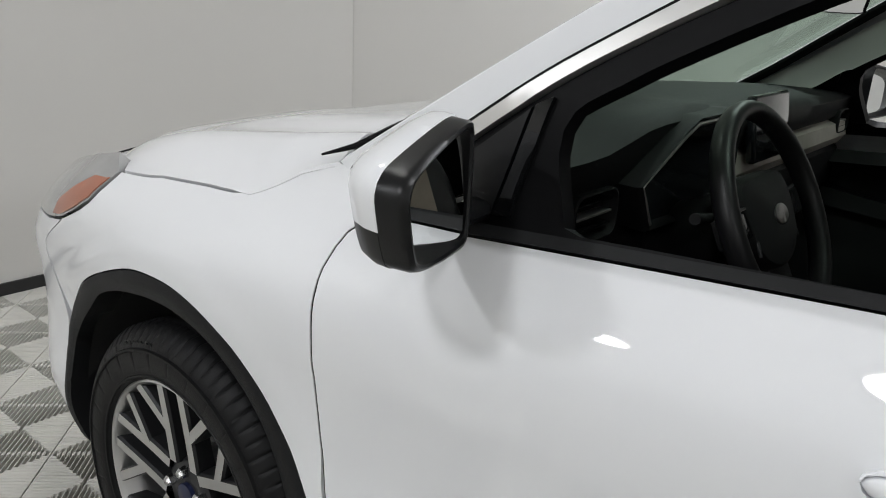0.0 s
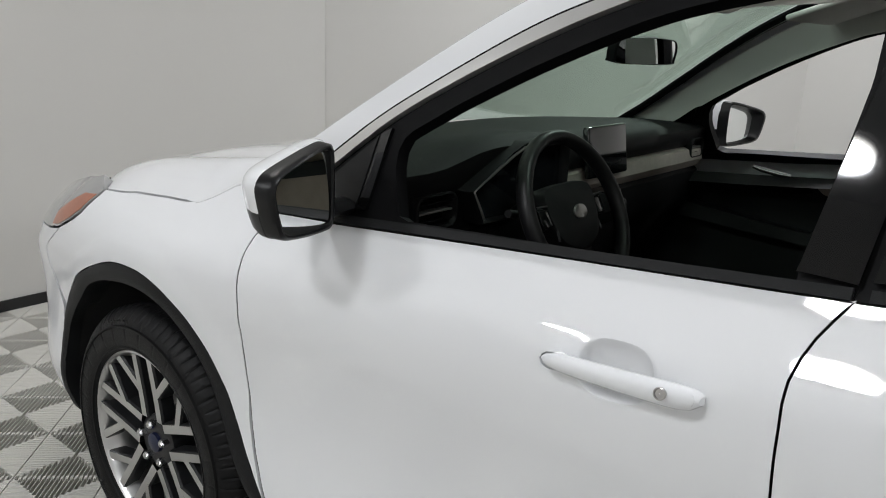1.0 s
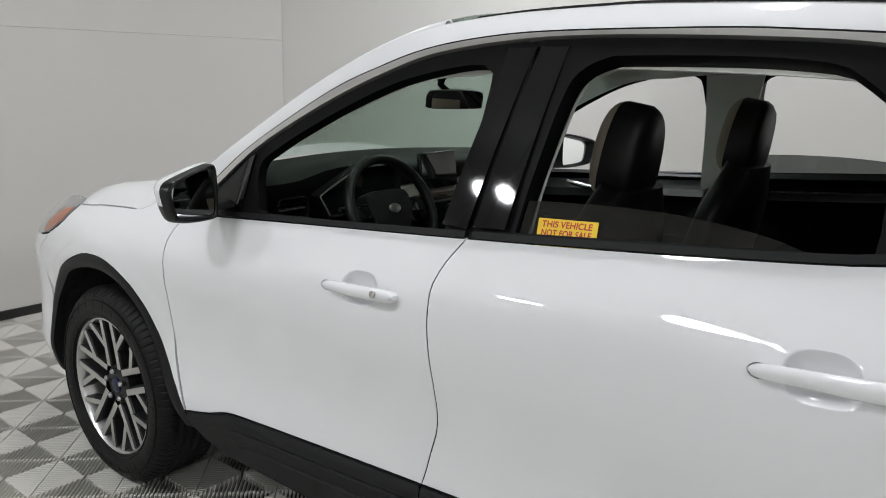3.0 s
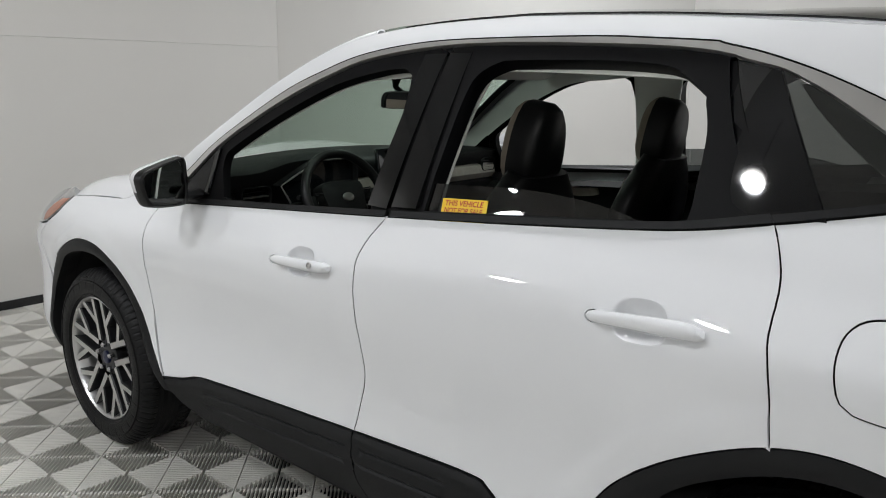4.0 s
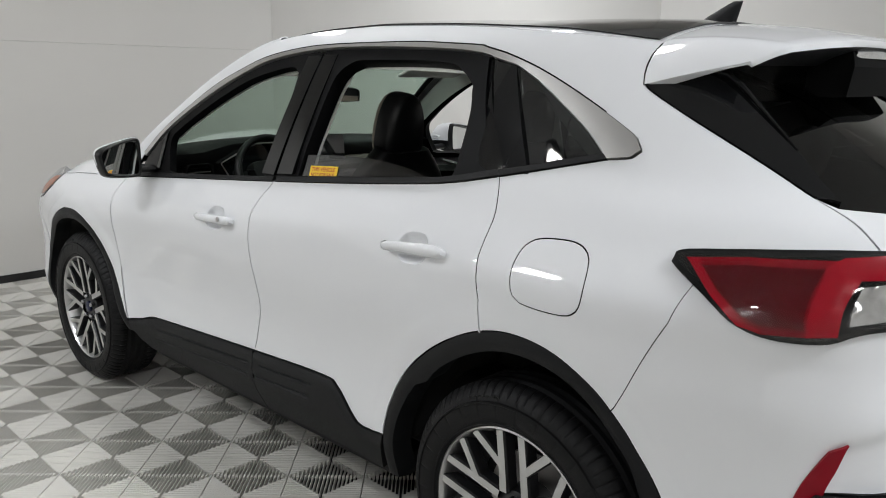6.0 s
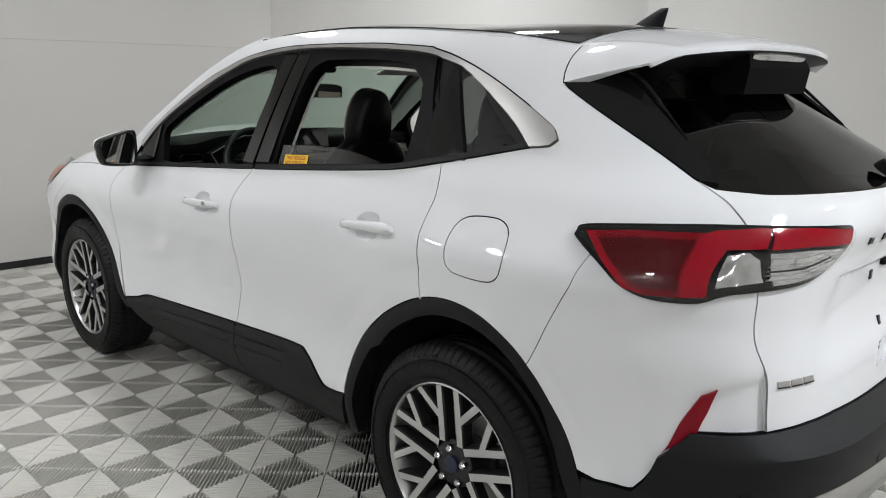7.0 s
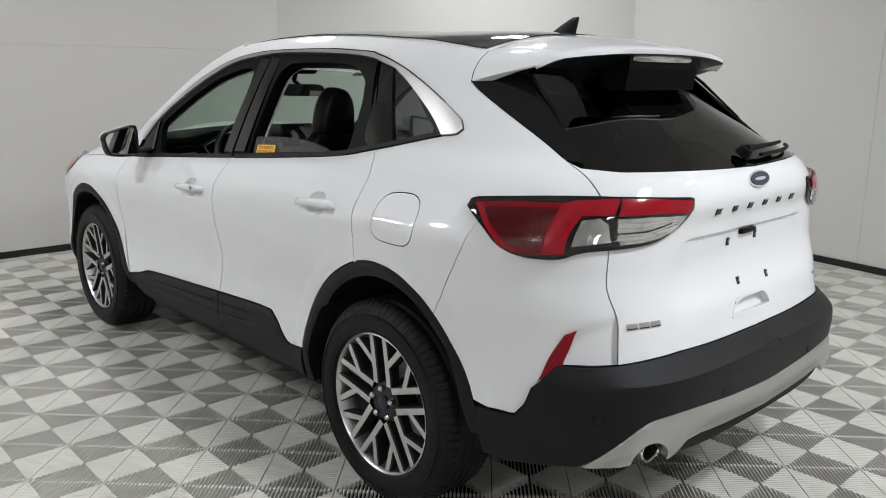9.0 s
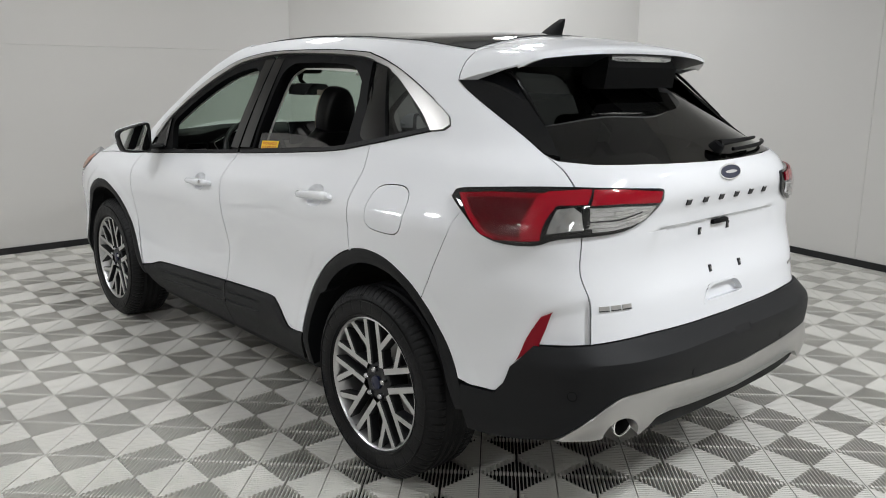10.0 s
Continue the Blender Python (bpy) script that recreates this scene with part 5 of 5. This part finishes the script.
bm = bmesh.new()
soft_box(bm, (-.80, -.74, .36), (2.3, .74, .42), .02)
part("cabin_floor", bm, CARPET, car, "black carpet")
bm = bmesh.new()
rows = []
for i in range(29):
    y = -.765 + 1.53 * i / 28
    k = (y / .765)**2
    hump = .045 * math.exp(-((y - .36) / .20)**4)
    back = -.012 * math.exp(-((y - .36) / .22)**4)
    rows.append([Vector(p) for p in ((2.53 - .18 * k, y, 1.10), (2.50 - .18 * k, y, 1.168 - .02 * k), (2.38 - .13 * k, y, 1.190 - .03 * k), (2.22 - .05 * k, y, 1.200 - .03 * k), (2.08 + .0 * k, y, 1.192 - .02 * k + hump * .5), (2.00 + back, y, 1.182 - .015 * k + hump * .8), (1.975 + back, y, 1.16 + hump * .8), (1.98 + back * .3, y, 1.115), (2.0, y, 1.10))])
vs = add_loft(bm, rows)
part("dashboard", bm, DASH, car, "charcoal dashboard with grey trim", sharp=60)
bm = bmesh.new()
rows = []
for i in range(25):
    y = -.75 + .90 * i / 24
    rows.append([Vector(p) for p in ((2.0, y, 1.105), (1.975, y, 1.095), (1.968, y, 1.06), (1.985, y, 1.035), (2.02, y, 1.03))])
add_loft(bm, rows)
part("dash_trim", bm, GREYTRIM, car, "warm grey dashboard trim")
bm = bmesh.new()
rows = []
for i in range(25):
    y = -.76 + 1.52 * i / 24
    rows.append([Vector(p) for p in ((2.01, y, 1.10), (2.0, y, 1.035), (1.985, y, 1.02), (1.99, y, .93), (2.04, y, .86), (2.16, y, .60), (2.2, y, .45))])
add_loft(bm, rows)
part("dash_lower", bm, DASH, car, "charcoal lower dashboard")
# instrument hood
bm = bmesh.new()
out = [(.548, 1.115), (.41, 1.185), (.36, 1.202), (.19, 1.202), (.17, 1.185), (.17, 1.06), (.22, 1.03), (.505, 1.040)]
add_loft(bm, [[Vector((x, y * (1 - sh) + .365 * sh, z * (1 - sh) + 1.13 * sh)) for y, z in dense(out, .03)] for x, sh in ((2.02, .0), (1.948, -.04), (1.938, .0), (1.944, .04), (1.962, .06))], True)
part("instrument_hood", bm, DASH, car, "black hood over the instruments", sharp=50)
bm = bmesh.new()
bm.faces.new([bm.verts.new((1.958, y * .94 + .0219, z * .94 + .0678)) for y, z in out])
part("instrument_display", bm, SCREEN, car, "dark instrument display", smooth=False)
bm = bmesh.new()
add_tube(bm, [Vector((1.942, y, z)) for y, z in ((.20, 1.192), (.36, 1.192), (.405, 1.176), (.535, 1.118), (.54, 1.110), (.50, 1.048))], .0035, 6)
part("instrument_trim", bm, CHROME, car, "thin silver line round the instruments")
# vents
def vent(y, z, w, h, x=1.975):
    bm = bmesh.new()
    out = rounded_rect(0, 0, w, h, h * .3)
    add_loft(bm, [[Vector((xx, y + u * g, z + v * g)) for u, v in out] for xx, g in ((x + .05, 1.0), (x - .006, 1.0), (x - .008, .93), (x - .002, .88), (x + .045, .85))], True)
    v0 = part("air_vent", bm, DASH, car, "black air vent with silver slats", sharp=30)
    for k in range(3):
        zz = z + h * (.25 - .25 * k)
        bm = bmesh.new()
        add_box(bm, (x - .002, y - w * .41, zz - .002), (x + .02, y + w * .41, zz + .002), .001)
        part("slat", bm, CHROME if k == 1 else GLOSSBLACK, v0)
for y, z, w, h in ((.625, 1.078, .13, .075), (-.70, 1.10, .10, .062), (.03, 1.02, .14, .05), (-.09, 1.02, .08, .05)):
    vent(y, z, w, h)
# centre display and controls
bm = bmesh.new()
soft_box(bm, (1.955, -.160, 1.085), (1.975, .045, 1.218), .006, Matrix.Translation((1.935, 0, 1.17)) @ Matrix.Rotation(radians(8), 4, "Y") @ Matrix.Translation((-1.935, 0, -1.17)))
part("centre_display", bm, SCREEN, car, "black upright touch screen")
bm = bmesh.new()
soft_box(bm, (1.925, -.11, .955), (1.99, .11, 1.045), .012)
pc = part("control_panel", bm, GLOSSBLACK, car, "gloss black climate panel")
for y in (-.08, .08):
    bm = bmesh.new()
    add_lathe(bm, [(.022, 0), (.021, .022), (.017, .025), (.001, .025)], Matrix.Translation((1.928, y, 1.0)) @ Vector((-1, 0, .1)).to_track_quat("Z", "Y").to_matrix().to_4x4(), 24)
    part("knob", bm, BLACKPLASTIC, pc, "black knob")
bm = bmesh.new()
soft_box(bm, (1.0, -.13, .42), (2.02, .13, .70), .03)
soft_box(bm, (1.05, -.12, .68), (1.42, .12, .78), .03)
part("centre_console", bm, DASH, car, "charcoal centre console")
# steering wheel
axis = Matrix.Translation((1.80, .355, 1.068)) @ Matrix.Rotation(radians(-64), 4, "Y")     # local z looks back and up at the driver
bm = bmesh.new()
n, k = 56, 14
rings = []
for i in range(n):
    a = 2 * math.pi * i / n
    c = Vector((.172 * math.cos(a), .180 * math.sin(a), 0))
    o = Vector((math.cos(a), math.sin(a), 0))
    rings.append([axis @ (c + o * .0155 * math.cos(b) + Vector((0, 0, .019 * math.sin(b)))) for b in [2 * math.pi * j / k for j in range(k)]])
add_loft(bm, rings + [rings[0]], True)
bmesh.ops.remove_doubles(bm, verts=bm.verts, dist=1e-5)
sw = part("steering_wheel", bm, LEATHER, car, "black leather steering wheel", sharp=80)
bm = bmesh.new()
hub = smooth_line([(.062, -.095), (.072, 0), (.062, .095), (0, .10), (-.06, .075), (-.085, 0), (-.06, -.075), (0, -.10)], .02, True)
add_loft(bm, [[axis @ Vector((x * g, y * g, h)) for x, y in hub] for g, h in ((1.0, -.05), (1.0, -.018), (.93, -.004), (.7, .006), (.02, .010))], True)
part("hub_pad", bm, DASH, sw, "charcoal hub pad")
for lo, hi in (((-.02, .09, -.032), (.028, .172, -.012)), ((-.02, -.172, -.032), (.028, -.09, -.012)), ((-.172, -.045, -.034), (-.07, .045, -.016))):
    bm = bmesh.new()
    add_box(bm, lo, hi, .006, axis)
    part("wheel_spoke", bm, DASH, sw, "charcoal wheel spoke")
for sd in (1, -1):
    bm = bmesh.new()
    soft_box(bm, (-.016, sd * .108 - .022, -.014), (.024, sd * .108 + .022, -.006), .003, axis)
    part("wheel_switches", bm, GLOSSBLACK, sw, "gloss black switches with silver edge")
    bm = bmesh.new()
    add_tube(bm, [axis @ Vector((x, sd * y, -.006)) for x, y in ((-.05, .088), (-.018, .084), (.028, .086), (.030, .135))], .003, 6)
    part("switch_trim", bm, POCKET, sw)
bm = bmesh.new()
add_lathe(bm, [(.026, .004), (.026, .0115), (.023, .013), (.001, .013)], axis @ Matrix.Diagonal((.62, 1, 1, 1)), 32)
part("hub_badge", bm, STEEL, sw, "oval chrome badge")
bm = bmesh.new()
add_tube(bm, [axis @ Vector((0, 0, -.03)), axis @ Vector((0, 0, -.22))], [.055, .065], 20)
part("column_shroud", bm, DASH, car, "charcoal column cover")
bm = bmesh.new()
add_tube(bm, [(1.87, .42, 1.06), (1.865, .48, 1.07), (1.86, .53, 1.08)], [.007, .008, .009], 10)
part("stalk", bm, DASH, car, "black indicator stalk")
# rear-view mirror
bm = bmesh.new()
m = Matrix.Translation((1.885, -.06, 1.408)) @ Matrix.Rotation(radians(-12), 4, "Z") @ Matrix.Rotation(radians(-8), 4, "Y")
shape = smooth_line([(-.12, -.022), (-.115, .024), (-.06, .034), (.06, .034), (.115, .026), (.122, -.018), (.10, -.030), (-.10, -.032)], .01, True)
add_loft(bm, [[m @ Vector((x, y * g, z * g)) for y, z in shape] for x, g in ((-.012, .93), (-.016, .97), (-.012, 1.0), (.012, 1.0), (.03, .8), (.038, .1))], True)
rv = part("rear_view_mirror", bm, RUBBER, car, "black rear-view mirror")
bm = bmesh.new()
bm.faces.new([bm.verts.new(m @ Vector((-.0125, y * .93, z * .93))) for y, z in shape])
part("mirror_glass", bm, MIRROR, rv, "mirror glass", smooth=False)
bm = bmesh.new()
add_tube(bm, [m @ Vector((.02, 0, .01)), (1.93, -.03, 1.46), (1.90, -.01, 1.52)], [.014, .012, .03], 10)
soft_box(bm, (1.74, -.07, 1.50), (1.95, .07, 1.56), .02)
part("mirror_stem", bm, RUBBER, rv, "black sensor pod")


# seats
def seat(x, y, label):
    st = new("front_seat")
    st.parent, st["label"] = car, label
    lean = Matrix.Translation((x + .13, y, .62)) @ Matrix.Rotation(radians(-14), 4, "Y")
    bm = bmesh.new()
    soft_box(bm, (x - .05, y - .26, .45), (x + .50, y + .26, .62), .06)
    part("seat_cushion", bm, LEATHER, st, "black seat cushion")
    bm = bmesh.new()
    rows = []
    for i in range(15):
        t = i / 14
        wd = (.235 + .03 * math.sin(math.pi * min(1, t * 1.1))) * (1 if t < .70 else 1 - .50 * ((t - .70) / .30)**2)
        th = .075 - .025 * t
        rows.append([lean @ Vector((th * math.copysign(abs(math.cos(a))**.6, math.cos(a)), wd * math.copysign(abs(math.sin(a))**.7, math.sin(a)), -.05 + .685 * t)) for a in [2 * math.pi * k / 28 for k in range(28)]])
    vs = add_loft(bm, rows, True)
    bm.faces.new(vs[-1])
    part("seat_back", bm, LEATHER, st, "black leather seat back", sharp=50)
    bm = bmesh.new()
    rows = []
    for i in range(11):
        t = i / 10
        rows.append([lean @ Vector((.082 - .025 * t, yy, .04 + .50 * t)) for yy in (-.15, -.05, .05, .15)])
    add_loft(bm, rows)
    part("seat_insert", bm, SAND, st, "sand fabric insert")
    hm = Matrix.Translation((x - .005, y, 1.318)) @ Matrix.Rotation(radians(-9), 4, "Y")
    for nm, mt, x0, x1 in (("headrest", LEATHER, -.062, .025), ("headrest_front", SAND, .024, .062)):
        bm = bmesh.new()
        out = smooth_line([(-.118, -.09), (-.124, -.03), (-.108, .05), (-.066, .108), (0, .122), (.066, .108), (.108, .05), (.124, -.03), (.118, -.09), (.07, -.118), (-.07, -.118)], .025, True)
        prof = ((x0, .80), (x0 + .012, .93), (x0 + .03, 1.0), (x1, 1.0)) if nm == "headrest" else ((x0, .995), (x0 + .012, .97), (x1 - .012, .88), (x1, .72))
        vs = add_loft(bm, [[hm @ Vector((xx, .73 * a * g, b * g)) for a, b in out] for xx, g in prof], True)
        bm.faces.new(vs[0])
        bm.faces.new(vs[-1])
        part(nm, bm, mt, st, "black leather headrest" if nm == "headrest" else "sand fabric headrest face", sharp=50)
    for sd in (-.05, .05):
        bm = bmesh.new()
        add_tube(bm, [(x - .02, y + sd, 1.14), (x - .01, y + sd, 1.24)], .007, 10)
        part("headrest_post", bm, BRIGHT, st, "chrome headrest post")
    return st


seat(.985, .365, "black and sand driver seat")
seat(.955, -.395, "black and sand passenger seat")
bench = new("rear_bench")
bench.parent, bench["label"] = car, "black rear bench seat"
bm = bmesh.new()
soft_box(bm, (.05, -.66, .45), (.50, .66, .60), .06)
part("seat_cushion", bm, LEATHER, bench, "black bench cushion")
bm = bmesh.new()
soft_box(bm, (-.10, -.66, -.05), (.04, .66, .58), .05, Matrix.Translation((.05, 0, .60)) @ Matrix.Rotation(radians(-18), 4, "Y"))
part("seat_back", bm, LEATHER, bench, "black bench back")
for y in (.40, 0, -.40):
    bm = bmesh.new()
    soft_box(bm, (-.05, -.12, -.08), (.045, .12, .10), .04, Matrix.Translation((-.20, y, 1.25)) @ Matrix.Rotation(radians(-14), 4, "Y"))
    part("headrest", bm, LEATHER, bench, "black rear headrest")

# linings
for side in (1, -1):
    fdoor, rdoor = DOORS[side]
    panel("door_lining", clean([(2.2, 1.04)] + [(s, z - .004) for s, z in seg(BELT, (2.15, 1.07), (1.16, 1.136))] + [(1.19, .55), (2.2, .5)]), DASH, fdoor, "charcoal door lining", off=-.085, depth=.05, side=side, step=.06)
    panel("door_lining", clean([(s, z - .004) for s, z in seg(BELT, (1.12, 1.136), (.10, 1.236))] + [(.18, .9), (.55, .60), (1.14, .55)]), DASH, rdoor, "charcoal door lining", off=-.085, depth=.05, side=side, step=.06)
    panel("arm_rest", smooth_line([(2.10, .95), (1.95, .90), (1.6, .86), (1.25, .88), (1.25, .82), (1.6, .80), (1.98, .83), (2.12, .90)], .03, True), DASH, fdoor, "charcoal arm rest", off=-.150, depth=-.06, side=side, step=.04)
    panel("pull_trim", smooth_line([(1.83, 1.074), (1.72, 1.082), (1.66, 1.082), (1.61, 1.074), (1.61, 1.050), (1.66, 1.036), (1.72, 1.034), (1.81, 1.045)], .02, True), GLOSSBLACK, fdoor, "gloss black handle surround", off=-.098, depth=-.012, side=side, step=.03)
    panel("pull_edge", smooth_line([(1.60, 1.080), (1.52, 1.086), (1.40, 1.090), (1.40, 1.060), (1.50, 1.040), (1.58, 1.050)], .02, True), GREYTRIM, fdoor, "warm grey insert beside the pull", off=-.098, depth=-.010, side=side, step=.03)
    bm = bmesh.new()
    pts = [body(s, z) + Vector((0, -.125, 0)) for s, z in ((1.78, 1.064), (1.75, 1.056), (1.70, 1.048), (1.665, 1.046))]
    add_tube(bm, pts, [.006, .009, .009, .006], 10)
    part("inner_handle", mirrored(bm, side), BRIGHT, fdoor, "chrome inside door handle")
    bm = bmesh.new()
    pts = [body(s, z) + Vector((0, -.115, 0)) for s, z in ((.92, 1.085), (.85, 1.09), (.78, 1.105))]
    add_tube(bm, pts, [.006, .009, .006], 10)
    part("inner_handle", mirrored(bm, side), BRIGHT, rdoor, "chrome inside door handle")
    low = [(s, z - .045 + .022 * min(1, max(0, (s - 1.30) / .2))) for s, z in CHROME_IN]
    panel("pillar_lining", clean([(2.26, 1.13)] + [(s, z - .012) for s, z in seg(TOP, (2.22, 1.19), (-.3, 1.609))] + [(.05, 1.50)] + seg(low, (.05, 1.475), (2.06, 1.20)) + [(2.15, 1.13)]), LINER, car, "light grey pillar and roof edge lining", off=-.055, depth=.004, side=side, step=.04)
    panel("pillar_lining", [(1.235, 1.05), (1.03, 1.05), (1.012, 1.30), (.99, 1.46), (.965, 1.54), (1.17, 1.54), (1.185, 1.40)], LINER, car, "light grey centre pillar lining", off=-.065, depth=-.01, side=side, step=.05)
    panel("pillar_lining", [(.24, 1.15), (.255, 1.40), (.33, 1.48), (.38, 1.53), (.20, 1.53), (.04, 1.28), (.05, 1.2)], LINER, car, "light grey rear pillar lining", off=-.065, depth=-.01, side=side, step=.05)
    panel("cargo_lining", [(.10, 1.20), (-.30, 1.29), (-.55, 1.28), (-.70, 1.10), (-.70, .60), (.15, .90)], DASH, car, "dark load space lining", off=-.09, depth=.01, side=side, step=.08)
    panel("pillar_lining", clean([(-.28, 1.30), (-.40, 1.30), (-.60, 1.33), (-.45, 1.47), (-.2, 1.53), (-.05, 1.53), (-.12, 1.46)]), LINER, car, "light grey tail pillar lining", off=-.075, depth=.01, side=side, step=.05)
sheet("headliner", [both(s, [.06, .12, .2, .4, .7, 1], -.055) for s in [1.40 - .05 * i for i in range(40)]], LINER, car, "light grey headliner", .006)
for sd in (1, -1):
    bm = bmesh.new()
    soft_box(bm, (1.44, sd * .38 - .19, 1.545), (1.60, sd * .38 + .19, 1.560), .006, Matrix.Translation((1.44, 0, 1.55)) @ Matrix.Rotation(radians(20), 4, "Y") @ Matrix.Translation((-1.44, 0, -1.55)))
    part("sun_visor", bm, LINER, car, "light grey sun visor")

# ---- the floor ----
TILE, ANGLE = .29, radians(44.6)
PHASE = (-.2741, .0747)


def tile_ribs(pitch=20, height=.022):
    """One square tile: four triangles of ribs, each standing square to the tile's edge."""
    verts, faces = [], []
    h = TILE / 2
    w = TILE / pitch
    for q in range(4):
        c, s = math.cos(q * math.pi / 2), math.sin(q * math.pi / 2)
        # unequal widths put the dark and light look of equal ribs into the shape
        half = (.085, .455)[q % 2]     # slim ribs on two sides, broad ones on the other two
        for k in range(pitch):
            u = -h + (k + .5) * w
            length = h - abs(u)
            a, b = h - (.0012, .0022)[q % 2], h - length - w * .15
            if a - b < .004:
                continue
            n = len(verts)
            for (du, z) in ((-w * half, 0), (-w * half * .93, height), (w * half * .93, height), (w * half, 0)):
                for v in (a, b):
                    x, y = u + du, v
                    verts.append((x * c - y * s, x * s + y * c, z - height))
            for i in range(3):
                faces.append((n + 2 * i, n + 2 * i + 1, n + 2 * i + 3, n + 2 * i + 2))
            faces.append((n, n + 2, n + 4, n + 6))
            faces.append((n + 1, n + 7, n + 5, n + 3))
            if q % 2 == 0 and length > .02:
                # the broader head that locks a slim rib to the next tile
                n = len(verts)
                for z in (-.010, .0006):
                    for x, y in ((u - w * .34, h - .0005), (u - w * .30, h - .0075), (u + w * .30, h - .0075), (u + w * .34, h - .0005)):
                        verts.append((x * c - y * s, x * s + y * c, z))
                faces.append((n + 4, n + 5, n + 6, n + 7))
                for i in range(4):
                    faces.append((n + i, n + (i + 1) % 4, n + 4 + (i + 1) % 4, n + 4 + i))
    return verts, faces


bm = bmesh.new()
bm.faces.new([bm.verts.new((x, y, -.022)) for x, y in ((-7, -5), (-7, 5.6), (5.3, 5.6), (5.3, -5))])
floor = tagged(part("floor", bm, SUBFLOOR, None, smooth=False), "floor of grey ribbed interlocking plastic tiles", "floor", kind="structure")
if floor.data.polygons[0].normal.z < 0:
    floor.data.flip_normals()
tv, tf = tile_ribs()
tm = bpy.data.meshes.new("floor_tile")
tm.from_pydata(tv, [], tf)
tm.materials.append(TILEMAT)
tm.update()
bm = bmesh.new()
bm.from_mesh(tm)
bmesh.ops.recalc_face_normals(bm, faces=bm.faces)
bm.to_mesh(tm)
bm.free()
ca, sa = math.cos(ANGLE), math.sin(ANGLE)
near, far = [], []
for i in range(-46, 46):
    for j in range(-46, 46):
        a, b = (i + .5 + PHASE[0]) * TILE, (j + .5 + PHASE[1]) * TILE
        x, y = a * ca - b * sa, a * sa + b * ca
        if not (-6.6 < x < 5.15 and -4.7 < y < 5.4) or y < -4.6 - .18 * (x - 2.75) - .3 or (x - 5.15) * 2.8 > (y + 1.8) * 2.25 + 1.2:
            continue
        (near if -1.6 < x < 3.2 and -1.9 < y < 2.6 and len(near) < 300 else far).append((x, y))
for x, y in near:
    t = new("floor_tile", tm)
    t.parent = floor
    t.matrix_basis = Matrix.Translation((x, y, 0)) @ Matrix.Rotation(ANGLE, 4, "Z")
base_v = np.array([(v.co.x * ca - v.co.y * sa, v.co.x * sa + v.co.y * ca, v.co.z) for v in tm.vertices])
base_f = [tuple(p.vertices) for p in tm.polygons]
allv = np.concatenate([base_v + (x, y, 0) for x, y in far])
allf = [tuple(k + n * len(base_v) for k in f) for n in range(len(far)) for f in base_f]
rest = bpy.data.meshes.new("outer_tiles")
rest.from_pydata(allv.tolist(), [], allf)
rest.materials.append(TILEMAT)
rest.update()
ro = tagged(new("outer_tiles", rest), "grey ribbed floor tiles towards the walls", kind="stuff")
ro.parent = floor
